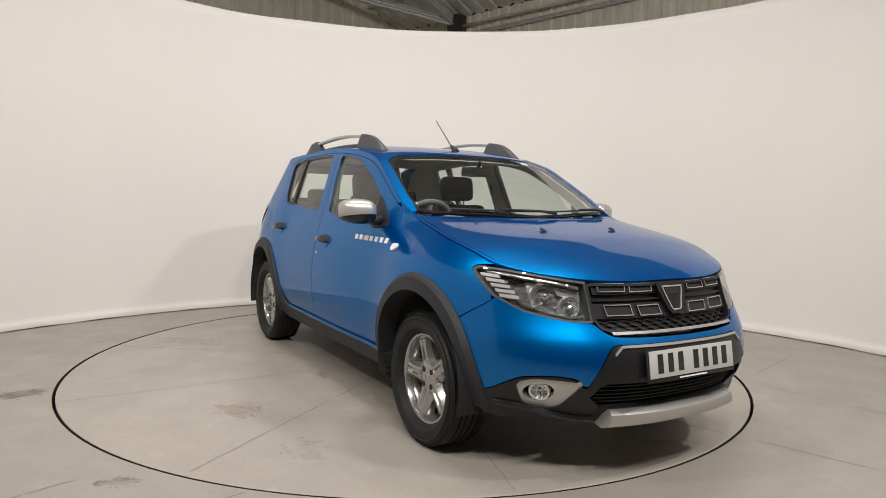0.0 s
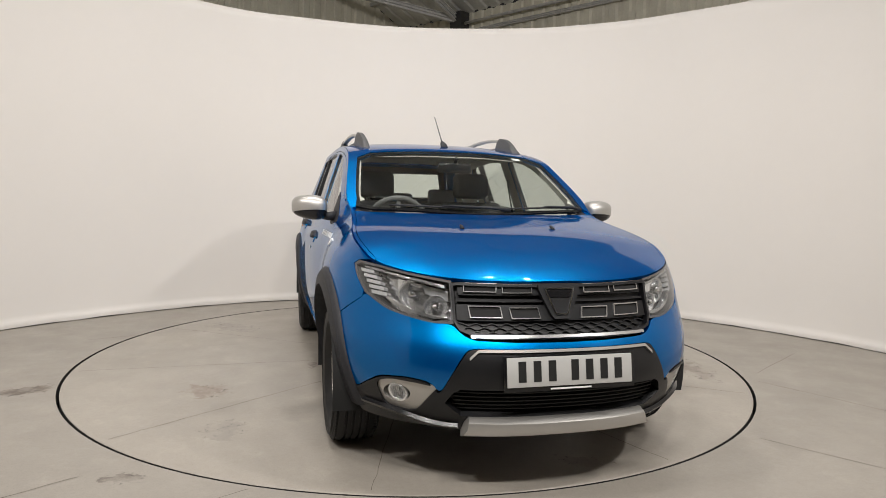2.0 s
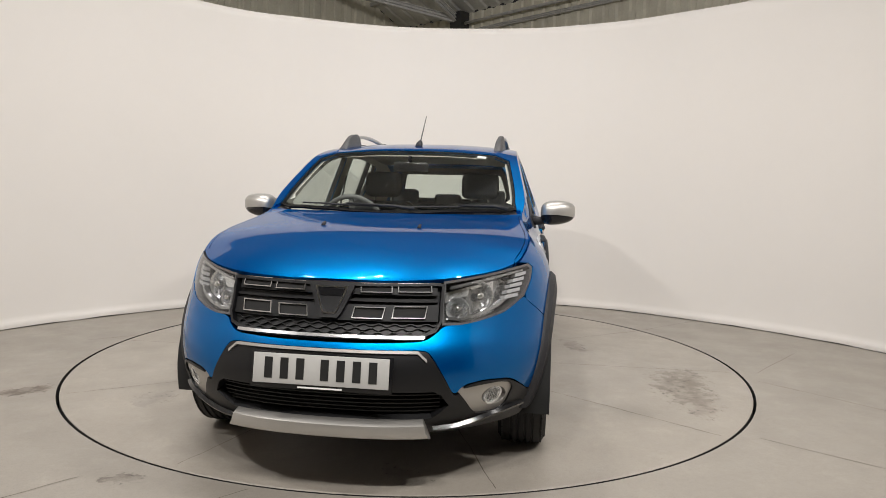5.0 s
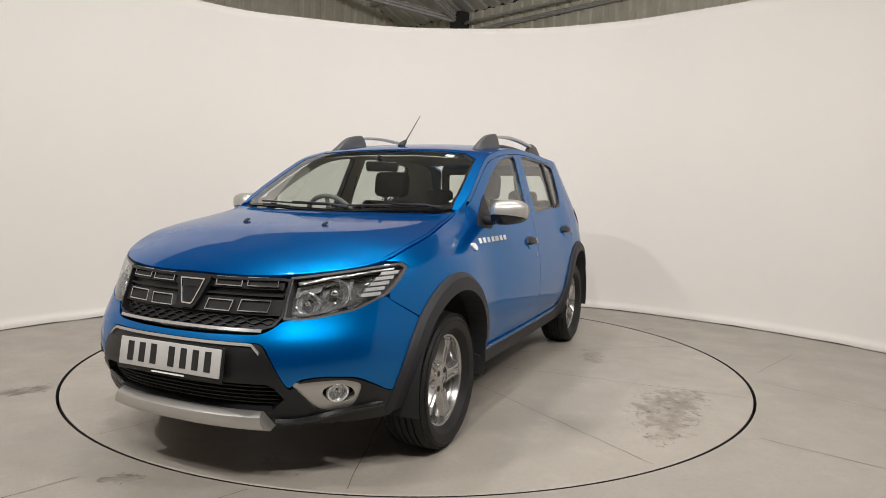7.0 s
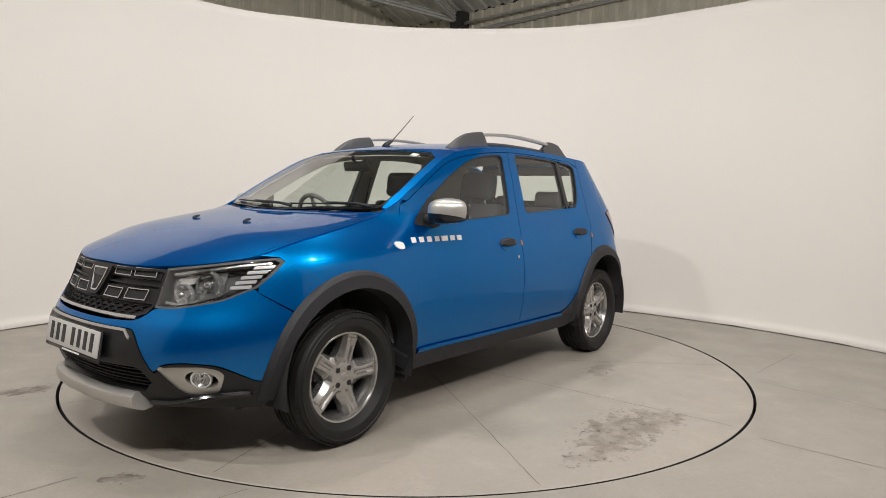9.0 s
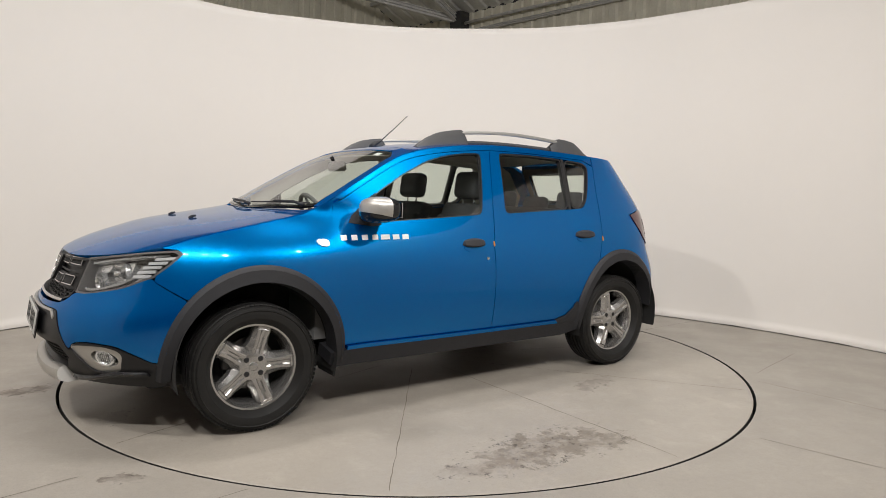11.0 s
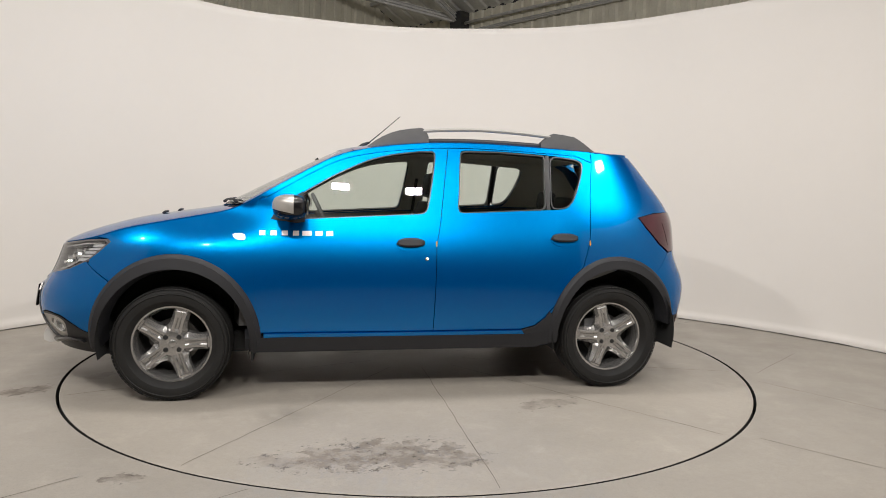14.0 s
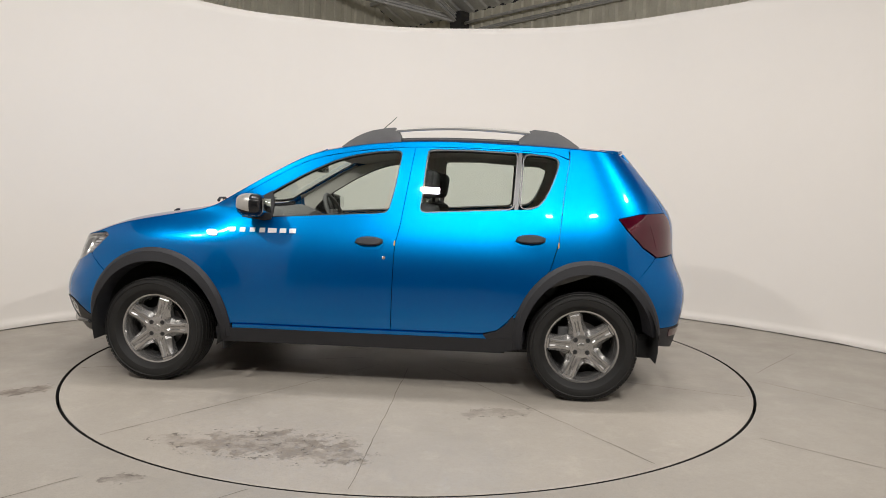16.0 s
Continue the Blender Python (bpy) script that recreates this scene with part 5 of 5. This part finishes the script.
# fuel flap on the right quarter
flap = soften([(-1.43, 0.90), (-1.29, 0.90), (-1.285, 1.03), (-1.43, 1.04)], 2)
part("fuel_flap_gap", skin(ring, side(flap), [side(inset(flap, 0.004))], scale=RS, mirror=True, off=0.0008, depth=0.001, step=0.03), M_DARK, CAR)
part("fuel_flap", skin(ring, side(inset(flap, 0.004)), scale=RS, mirror=True, off=0.002, depth=0.003, step=0.03), M_PAINT, CAR, "round-cornered blue fuel flap")

# ---- mirrors, handles, rails
SAIL = soften([(0.738, 1.012), (0.740, 1.058), (0.665, 1.128), (0.598, 1.172), (0.606, 1.024)], 1)
for k in range(2):
    part("mirror_sail", skin(ring, side(SAIL), scale=RS, mirror=k == 1, off=0.003, depth=0.02, step=0.03), M_PLASTIC, front_doors[k], "black corner panel behind the mirror")


def mirror(s, door):
    bm = bmesh.new()
    bmesh.ops.create_uvsphere(bm, u_segments=28, v_segments=18, radius=1.0)
    for v in bm.verts:
        x, y, z = v.co
        f = lambda t, p: math.copysign(abs(t) ** p, t)
        x, y, z = f(x, 0.72), f(y, 0.66), f(z, 0.62)
        if x < 0:
            x *= 0.75
        wid = 0.070 * (1 - 0.18 * y * (1 if y > 0 else 0.2))
        v.co = (x * 0.105 * (1 - 0.2 * max(0, y)) - 0.02 * y, y * 0.098, z * wid + 0.006 * y)
    m = Matrix.Translation((0.640, s * 0.893, 1.094)) @ (Matrix() if s > 0 else Matrix.Scale(-1, 4, (0, 1, 0)))
    bmesh.ops.transform(bm, matrix=m, verts=bm.verts)
    if s < 0:
        bmesh.ops.reverse_faces(bm, faces=bm.faces)
    low = bm.copy()
    cap = bm
    bmesh.ops.bisect_plane(cap, geom=cap.verts[:] + cap.edges[:] + cap.faces[:], plane_co=(0.62, 0, 1.058), plane_no=(0.20, 0, -1), clear_outer=True)
    bmesh.ops.bisect_plane(cap, geom=cap.verts[:] + cap.edges[:] + cap.faces[:], plane_co=(0.630, 0, 1.1), plane_no=(-1, 0, 0), clear_outer=True)
    c = part("mirror_cap", cap, M_SILVER, door, "satin silver mirror cap")
    bmesh.ops.scale(low, vec=(0.975, 0.985, 0.975), verts=low.verts, space=Matrix.Translation((-0.640, -s * 0.893, -1.094)))
    part("mirror_housing", low, M_GLOSSBLACK, door, "black mirror housing")
    bm = bmesh.new()
    add_box(bm, (0.557, s * 0.893, 1.094), (0.006, 0.130, 0.080), 0.002)
    part("mirror_glass", bm, M_CHROME, door, "mirror glass")
    bm = bmesh.new()
    add_tube(bm, [(0.665, s * 0.745, 1.048), (0.660, s * 0.79, 1.045), (0.650, s * 0.85, 1.055)], [0.034, 0.030, 0.026], 14, flat=0.8)
    part("mirror_arm", bm, M_PLASTIC, door, "black mirror arm")


for k, s in enumerate((1, -1)):
    mirror(s, front_doors[k])
    mir = s < 0
    q = [(0.765, 1.020), (0.745, 1.055), (0.640, 1.150), (0.585, 1.182), (0.568, 1.10), (0.575, 1.008), (0.62, 1.0)]
    part("mirror_sail", skin(ring, side(q), scale=RS, mirror=mir, off=0.004, depth=0.02, step=0.03), M_PLASTIC, front_doors[k], "black plastic corner piece")
    for door, x0, x1, z0 in ((front_doors[k], 0.055, -0.122, 0.893), (rear_doors[k], -0.888, -1.070, 0.930)):
        xm, L = (x0 + x1) / 2, abs(x1 - x0) / 2
        q = soften([(xm + L, z0 - 0.012), (xm + L * 0.55, z0 - 0.050), (xm - L * 0.7, z0 - 0.048), (xm - L, z0 - 0.012), (xm - L, z0 + 0.012), (xm - L * 0.6, z0 + 0.028), (xm + L * 0.3, z0 + 0.026)], 2)
        part("handle_recess", skin(ring, side(q), scale=RS, mirror=mir, off=0.0035, depth=0.006, step=0.02), M_PAINT, door)
        bm = bmesh.new()
        rows = []
        n = 14
        for i in range(n):
            t = -1 + 2 * i / (n - 1)
            x = xm - t * L * 0.97
            top = 0.031 * (1 - max(0, -t) ** 2.2) ** 0.5 if t < 0 else 0.031 * (1 - 0.55 * t ** 2.5)
            low = -0.021 * (1 - 0.75 * abs(t) ** 3)
            hh = 0.026 * (1 - abs(t) ** 4) ** 0.5
            row = []
            for zz, oo in ((low, -0.004), (low, hh * 0.8), (low + 0.006, hh), (top * 0.6, hh * 0.85), (top, hh * 0.25), (top, -0.004)):
                z = z0 + max(zz, low) if top > 0.001 else z0 + low
                p, nn = on_ring(ux(x, z), z, oo)
                row.append(bm.verts.new((p.x, p.y * s, p.z)))
            rows.append(row)
        for a, b in zip(rows, rows[1:]):
            for i in range(5):
                bm.faces.new((a[i], a[i + 1], b[i + 1], b[i]))
        bmesh.ops.remove_doubles(bm, verts=bm.verts, dist=1e-5)
        bmesh.ops.recalc_face_normals(bm, faces=bm.faces)
        part("door_handle", bm, M_PLASTIC, door, "black door handle")
    bm = bmesh.new()
    add_lathe(bm, [(0.0001, 0.004), (0.007, 0.004), (0.010, 0.002), (0.011, -0.003)], 20)
    bmesh.ops.transform(bm, matrix=Matrix.Rotation(radians(90), 4, "X"), verts=bm.verts)
    m = seat_on(ux(-0.127, 0.804), 0.804, 0.001)
    if mir:
        m = Matrix.Diagonal((1, -1, 1, 1)) @ m @ Matrix.Diagonal((-1, 1, 1, 1))
    part("door_lock", bm, M_CHROME, front_doors[k], "round chrome lock", m=m)
    # side repeater
    q = soften([(0.975, 0.938), (0.955, 0.905), (0.905, 0.900), (0.897, 0.915), (0.905, 0.938)], 1)
    rep = part("side_repeater", skin(ring, side(q), scale=RS, mirror=mir, off=0.006, depth=0.008, step=0.015), M_LETTER, CAR, "small clear side indicator")
    # raised silver lettering as plain bars
    x = 0.826
    for wdt, gapw in ((0.034, 0.028),) * 3 + ((0.034, 0.018),) + ((0.054, 0.020), (0.040, 0.020), (0.040, 0.0)):
        xa, xb = x, x - wdt
        q = [(xa, 0.929), (xb, 0.930), (xb, 0.957), (xa, 0.956)]
        part("lettering_bar", skin(ring, side(q), scale=RS, mirror=mir, off=0.003, depth=0.004, step=0.04), M_LETTER, front_doors[k])
        x = xb - gapw
    # amber door-edge guards
    for door, gx, gz in ((front_doors[k], -0.186, 0.890), (rear_doors[k], -1.139, 0.905)):
        q = soften([(gx + 0.004, gz - 0.016), (gx - 0.004, gz - 0.016), (gx - 0.005, gz + 0.016), (gx + 0.003, gz + 0.016)], 1)
        part("edge_guard", skin(ring, side(q), scale=RS, mirror=mir, off=0.006, depth=0.008, step=0.02), M_ORANGE, door, "small amber edge guard")

    # roof rail: two black feet and a silver-topped bar
    def rail_y(x):
        return s * (0.505 + 0.012 * math.cos((x + 0.5) * 1.6))

    def base_z(x):
        return float(roof_at(x, abs(rail_y(x)))[2]) - 0.004
    for name, xs, tops in (("rail_foot", [0.205, 0.16, 0.114, 0.06, 0.011, -0.06, -0.128, -0.150, -0.172], [0.006, 0.032, 0.054, 0.072, 0.082, 0.088, 0.090, 0.078, 0.036]),
                           ("rail_foot", [-0.90, -0.935, -0.965, -0.99, -1.06, -1.133, -1.20, -1.265], [0.028, 0.060, 0.084, 0.092, 0.090, 0.082, 0.048, 0.006])):
        bm = bmesh.new()
        rows = []
        for x, h in zip(xs, tops):
            y, z, w = rail_y(x), base_z(x), 0.030
            rows.append([bm.verts.new(p) for p in ((x, y + s * w, z), (x, y + s * (w - 0.010), z + h * 0.75), (x, y + s * 0.012, z + h), (x, y - s * 0.012, z + h), (x, y - s * (w - 0.006), z + h * 0.75), (x, y - s * w, z))])
        for a, b in zip(rows, rows[1:]):
            for i in range(6):
                bm.faces.new((a[i], a[(i + 1) % 6], b[(i + 1) % 6], b[i]))
        bm.faces.new(rows[0])
        bm.faces.new(rows[-1][::-1])
        bmesh.ops.recalc_face_normals(bm, faces=bm.faces)
        part(name, bm, M_RAILFOOT, CAR, "dark grey plastic roof rail foot")
    bm = bmesh.new()
    rows = []
    for i in range(19):
        x = -0.13 - 0.84 * i / 18
        y, z = rail_y(x), base_z(x)
        z += 0.070 + 0.010 * math.sin(math.pi * i / 18)
        rows.append([bm.verts.new((x, y + s * dy, z + dz)) for dy, dz in ((0.016, -0.010), (0.018, 0.0), (0.013, 0.009), (-0.013, 0.009), (-0.018, 0.0), (-0.016, -0.010))])
    for a, b in zip(rows, rows[1:]):
        for i in range(6):
            bm.faces.new((a[i], a[(i + 1) % 6], b[(i + 1) % 6], b[i]))
    bmesh.ops.recalc_face_normals(bm, faces=bm.faces)
    part("roof_rail", bm, M_SILVER, CAR, "slim silver and black roof rail")
    bm = bmesh.new()
    add_tube(bm, [(x, rail_y(x), base_z(x) + 0.010) for x in np.linspace(-0.15, -0.93, 14)], 0.012, 8)
    part("rail_strip", bm, M_RAILFOOT, CAR)

# aerial
bm = bmesh.new()
zb = float(ZC_ROOF(0.187))
add_tube(bm, [(0.225, 0, zb - 0.010), (0.20, 0, zb + 0.012), (0.165, 0, zb + 0.030), (0.15, 0, zb + 0.034)], [0.024, 0.022, 0.013, 0.007], 14, flat=0.7)
aer = part("aerial_base", bm, M_PLASTIC, CAR, "black aerial base")
bm = bmesh.new()
add_tube(bm, [(0.165, 0, zb + 0.026), (0.06, 0, 1.610), (-0.053, 0, 1.711)], [0.0042, 0.0034, 0.0026], 8)
part("aerial_mast", bm, M_DARKSTEEL, aer)

# wipers and washer jets
for y0, y1, yp in ((-0.50, 0.03, 0.14), (0.10, 0.63, 0.62)):
    bm = bmesh.new()

    def scr(y, up=0.0, lift=0.010):
        x = 1.085 - 0.115 * (abs(y) / 0.58) ** 2.2 - up
        p = screen_at(x, y)
        return Vector((p[0] + lift * 0.5, p[1], p[2] + lift))
    add_tube(bm, [scr(y, 0.015, 0.006) for y in np.linspace(y0, y1, 12)], 0.0045, 8)
    wp = part("wiper", bm, M_PLASTIC, CAR, "black wiper")
    bm = bmesh.new()
    add_tube(bm, [scr(yp, -0.012, 0.010), scr(yp * 0.7 + (y0 + y1) * 0.15, 0.0, 0.018), scr((y0 + y1) / 2, 0.015, 0.014)], [0.010, 0.007, 0.004], 8)
    part("wiper_arm", bm, M_PLASTIC, wp)
for y in (-0.232, 0.232):
    bm = bmesh.new()
    p = hood_at(1.437, y)
    add_tube(bm, [(1.455, y, p[2] - 0.004), (1.440, y, p[2] + 0.008), (1.420, y, p[2] + 0.012)], [0.010, 0.008, 0.005], 10)
    part("washer_jet", bm, M_PLASTIC, CAR, "small black washer jet")
# inspection sticker on the glass
bm = bmesh.new()
p = [Vector(screen_at(x, y)) - Vector((0.004, 0, 0.004)) for x, y in ((0.430, 0.40), (0.430, 0.455), (0.400, 0.455), (0.400, 0.40))]
bm.faces.new([bm.verts.new(v) for v in p])
ex = bmesh.ops.extrude_face_region(bm, geom=bm.faces[:])
bmesh.ops.translate(bm, vec=(0, 0, -0.001), verts=[v for v in ex["geom"] if isinstance(v, bmesh.types.BMVert)])
part("windscreen_sticker", bm, M_WHITE, CAR, "small white windscreen sticker")

# ---- inside
INNER_W = along(lambda x: Z_EDGE(x) - 0.012, np.linspace(0.82, -1.42, 34))
for k, mir in enumerate((False, True)):
    part("door_trim", skin(ring, side([(0.84, 0.36), (0.85, 1.000), (-0.13, 1.048), (-0.30, 1.052), (-1.02, 1.090), (-1.50, 1.096), (-1.50, 0.80), (-0.90, 0.60), (-0.9, 0.36)]), scale=RS, mirror=mir, off=-0.045, depth=0.0, step=0.05), M_TRIM, CAR, "dark inner door trim")
    upp = [(0.82, 1.01)] + INNER_W + [(-1.50, 1.40), (-1.66, 1.20), (-1.68, 1.10), (-1.02, 1.100), (-0.30, 1.062), (-0.13, 1.058), (0.80, 1.006)]
    hr = [(-0.318, 1.066), (-0.352, 1.444), (-0.60, 1.448), (-1.09, 1.418), (-1.138, 1.392), (-1.125, 1.32), (-1.045, 1.145), (-1.00, 1.103)]
    part("pillar_trim", skin(ring, side(upp), [side(inset(WIN_F, -0.004)), side(hr)], scale=RS, mirror=mir, off=-0.040, depth=0.0, step=0.04), M_HEADLINER, CAR, "grey inner pillar trim")
    pl = [(0.84, float(y_edge(0.84)) - 0.095)] + [(x, float(y_edge(x)) - 0.075) for x in np.linspace(0.80, 0.36, 8)] + [(x, float(y_edge(x)) - 0.012) for x in np.linspace(0.36, 0.86, 8)]
    part("pillar_trim", skin(screen_at, [(x, -y if mir else y) for x, y in pl], off=-0.030, depth=0.0, step=0.03), M_HEADLINER, CAR)
lin = [(0.40, 0.0), (0.385, 0.40), (0.34, 0.50)] + [(x, float(y_edge(x)) - 0.03) for x in np.linspace(0.28, -1.40, 14)] + [(-1.46, 0.40), (-1.46, 0.0)]
part("headliner", skin(roof_at, lin + [(x, -y) for x, y in lin[::-1] if y > 0], off=-0.035, depth=0.0, step=0.08), M_HEADLINER, CAR, "pale grey headliner")
bm = bmesh.new()
rows = []
for i in range(17):
    y = -0.72 + 1.44 * i / 16
    c = 0.035 * (abs(y) / 0.72) ** 2
    hump = 0.045 * math.exp(-((y + 0.37) / 0.20) ** 2)
    rows.append([bm.verts.new(p) for p in ((1.05 - c * 3, y, 0.40), (1.06 - c * 4, y, 1.045 - c), (0.92 - c, y, 1.058 - c + hump * 0.2), (0.74, y, 1.045 - c + hump), (0.62, y, 1.0 - c + hump), (0.58, y, 0.93 - c), (0.66, y, 0.62), (0.75, y, 0.40))])
for a, b in zip(rows, rows[1:]):
    for i in range(8):
        bm.faces.new((a[i], a[(i + 1) % 8], b[(i + 1) % 8], b[i]))
bm.faces.new(rows[0])
bm.faces.new(rows[-1][::-1])
bmesh.ops.recalc_face_normals(bm, faces=bm.faces)
part("dashboard", bm, M_TRIM, CAR, "dark grey dashboard")
# steering wheel
bm = bmesh.new()
R = 0.185
ringpts = [(R * math.cos(k * math.tau / 32), R * math.sin(k * math.tau / 32), 0) for k in range(33)]
add_tube(bm, ringpts, 0.015, 10, caps=False)
bmesh.ops.remove_doubles(bm, verts=bm.verts, dist=1e-4)
sm = Matrix.Translation((0.46, -0.36, 0.99)) @ Matrix.Rotation(radians(-64), 4, "Y") @ Matrix.Rotation(radians(90), 4, "Z")
sw = part("steering_wheel", bm, M_TRIM, CAR, "black steering wheel", m=sm)
bm = bmesh.new()
add_box(bm, (0, -0.01, -0.02), (0.14, 0.12, 0.05), 0.02)
for a in (0, 180, 270):
    d = Vector((math.cos(radians(a)), math.sin(radians(a)), 0))
    add_tube(bm, [d * 0.03 + Vector((0, 0, -0.01)), d * 0.18], [0.025, 0.014], 8, flat=0.5)
add_tube(bm, [(0, 0, -0.03), (0, 0, -0.22)], 0.035, 12)
part("wheel_hub", bm, M_TRIM, sw)


def soft_box(bm, c, s, m=None, bev=0.04):
    add_box(bm, c, s, bev, m, 3)


def front_seat(y):
    bm = bmesh.new()
    soft_box(bm, (0.05, y, 0.50), (0.52, 0.48, 0.16))
    soft_box(bm, (0.05, y + 0.22, 0.53), (0.46, 0.07, 0.17), bev=0.03)
    soft_box(bm, (0.05, y - 0.22, 0.53), (0.46, 0.07, 0.17), bev=0.03)
    st = part("front_seat", bm, M_FABRIC, CAR, "charcoal cloth front seat")
    lean = Matrix.Rotation(radians(-17), 4, "Y")
    bm = bmesh.new()
    soft_box(bm, (-0.245, y, 0.82), (0.13, 0.46, 0.62), lean)
    soft_box(bm, (-0.21, y + 0.20, 0.80), (0.12, 0.07, 0.50), lean, 0.03)
    soft_box(bm, (-0.21, y - 0.20, 0.80), (0.12, 0.07, 0.50), lean, 0.03)
    part("backrest", bm, M_FABRIC, st)
    bm = bmesh.new()
    soft_box(bm, (-0.340, y, 1.245), (0.10, 0.27, 0.185), Matrix.Rotation(radians(-8), 4, "Y"), 0.042)
    part("headrest", bm, M_FABRIC, st)
    bm = bmesh.new()
    for dy in (-0.06, 0.06):
        add_tube(bm, [(-0.325, y + dy, 1.08), (-0.335, y + dy, 1.20)], 0.006, 8)
    part("headrest_post", bm, M_CHROME, st)
    bm = bmesh.new()
    add_box(bm, (0.0, y, 0.38), (0.5, 0.38, 0.12), 0.01)
    part("seat_base", bm, M_DARK, st)


front_seat(0.36)
front_seat(-0.36)
bm = bmesh.new()
soft_box(bm, (-0.86, 0, 0.52), (0.50, 1.26, 0.18))
bench = part("rear_bench", bm, M_FABRIC, CAR, "charcoal cloth rear bench")
bm = bmesh.new()
soft_box(bm, (-1.16, 0, 0.83), (0.14, 1.26, 0.54), Matrix.Rotation(radians(-20), 4, "Y"))
part("backrest", bm, M_FABRIC, bench)
for y in (-0.38, 0.0, 0.38):
    bm = bmesh.new()
    soft_box(bm, (-1.27, y, 1.15 if y else 1.11), (0.09, 0.24, 0.14), Matrix.Rotation(radians(-10), 4, "Y"), 0.035)
    part("headrest", bm, M_FABRIC, bench)
bm = bmesh.new()
add_box(bm, (-1.50, 0, 1.00), (0.42, 1.16, 0.02), 0.004)
part("parcel_shelf", bm, M_TRIM, CAR, "dark parcel shelf")
bm = bmesh.new()
soft_box(bm, (0.475, 0, 1.345), (0.035, 0.215, 0.062), Matrix.Rotation(radians(10), 4, "Y"), 0.014)
add_tube(bm, [(0.49, 0, 1.37), (0.515, 0, 1.405)], 0.012, 8)
part("rear_view_mirror", bm, M_GLOSSBLACK, CAR, "black rear view mirror")
for s in (1, -1):
    bm = bmesh.new()
    add_tube(bm, [(-0.27, s * 0.625, 1.30), (-0.25, s * 0.66, 1.1), (-0.20, s * 0.72, 0.7)], 0.016, 6, flat=0.25)
    part("seat_belt", bm, M_DARK, CAR, "black seat belt")

# ---- underneath
bm = bmesh.new()
add_box(bm, (0.0, 0, 0.285), (3.5, 1.22, 0.13), 0.02)
add_box(bm, (0.0, 0, 0.30), (1.70, 1.54, 0.10), 0.01)
add_box(bm, (1.45, 0, 0.50), (0.80, 1.02, 0.50), 0.03)
add_box(bm, (-1.50, 0, 0.55), (0.50, 1.00, 0.30), 0.03)
part("underbody", bm, M_DARK, CAR, "dark underbody and engine shield", smooth=False)
for x in (FW, RW):
    for s in (1, -1):
        bm = bmesh.new()
        n = 22
        ra, rb_ = [], []
        for i in range(n + 1):
            a = radians(-14 + 208 * i / n)
            px_, pz_ = x - 0.02 + 0.402 * math.cos(a), 0.345 + 0.402 * math.sin(a)
            ra.append(bm.verts.new((px_, s * 0.855, pz_)))
            rb_.append(bm.verts.new((px_, s * 0.50, pz_)))
        for i in range(n):
            bm.faces.new((ra[i], ra[i + 1], rb_[i + 1], rb_[i]))
        bm.faces.new(rb_)
        part("wheel_arch_liner", bm, M_DARK, CAR)
for s in (1, -1):
    bm = bmesh.new()
    add_box(bm, (0.865, s * 0.70, 0.240), (0.012, 0.20, 0.06), 0.004)
    part("mud_flap", bm, M_DARK, CAR)
    for x in (FW, RW):
        bm = bmesh.new()
        add_tube(bm, [(x, s * 0.35, 0.30), (x, s * 0.72, TR)], 0.035, 12)
        part("axle", bm, M_DARK, CAR)

# ---------------------------------------------------------------- marks on the floor
HALL_FLOOR = bpy.data.objects["floor"]
for k, (x0, y0, x1, y1) in enumerate(((2.27, -0.57, 3.1, -1.62), (1.74, -1.60, 2.7, -2.5), (2.04, 0.69 + 0.35, 2.9, 1.65), (-0.95, -2.45, -0.65, -2.2), (-2.51, 0.35, -2.18, 0.56), (-1.62, -2.35, -1.36, -2.1), (2.38, -0.35, 3.0, 0.25))):
    bm = bmesh.new()
    a, b = Vector((x0, y0, 0.0012)), Vector((x1, y1, 0.0012))
    d = (b - a).normalized()
    nn = Vector((-d.y, d.x, 0))
    prev = None
    for i in range(25):
        c = a + (b - a) * (i / 24)
        o = 0.008 * noise.noise((c.x * 6, c.y * 6, k))
        w = 0.0012 + 0.0014 * max(0, 0.4 + noise.noise((c.x * 9, c.y * 9, k + 5)))
        cur = (bm.verts.new(c + nn * (o - w)), bm.verts.new(c + nn * (o + w)))
        if prev:
            bm.faces.new((prev[0], cur[0], cur[1], prev[1]))
        prev = cur
    part("floor_crack", bm, M_CRACK, HALL_FLOOR, smooth=False)

# ---------------------------------------------------------------- marks on the turntable
for k in range(10):
    a = radians(-53 + 36 * k)
    bm = bmesh.new()
    rnd = random.Random(k)
    prev = None
    n = 44
    for i in range(n + 1):
        r = 0.35 + (DISC_R - 0.40) * i / n
        off = 0.006 * noise.noise((r * 6, k * 3.3, 0)) + 0.002 * rnd.uniform(-1, 1)
        w = 0.0012 + 0.0015 * max(0, noise.noise((r * 5, k * 7.7, 5)) + 0.3)
        c, d = Vector((math.cos(a), math.sin(a), 0)), Vector((-math.sin(a), math.cos(a), 0))
        cur = (bm.verts.new(c * r + d * (off - w) + Vector((0, 0, 0.0012))), bm.verts.new(c * r + d * (off + w) + Vector((0, 0, 0.0012))))
        if prev:
            bm.faces.new((prev[0], cur[0], cur[1], prev[1]))
        prev = cur
    j = part("slab_joint", bm, M_CRACK, DISC, smooth=False)


def motions():
    rows_car, rows_disc = [], []
    for t, a in TURN:
        m = Matrix.Rotation(radians(a), 4, "Z")
        rows_car.append((t, m @ Matrix.Translation((CAR_X, CAR_Y, 0))))
        rows_disc.append((t, m))
    walk(CAR, rows_car)
    walk(DISC, rows_disc)


motions()
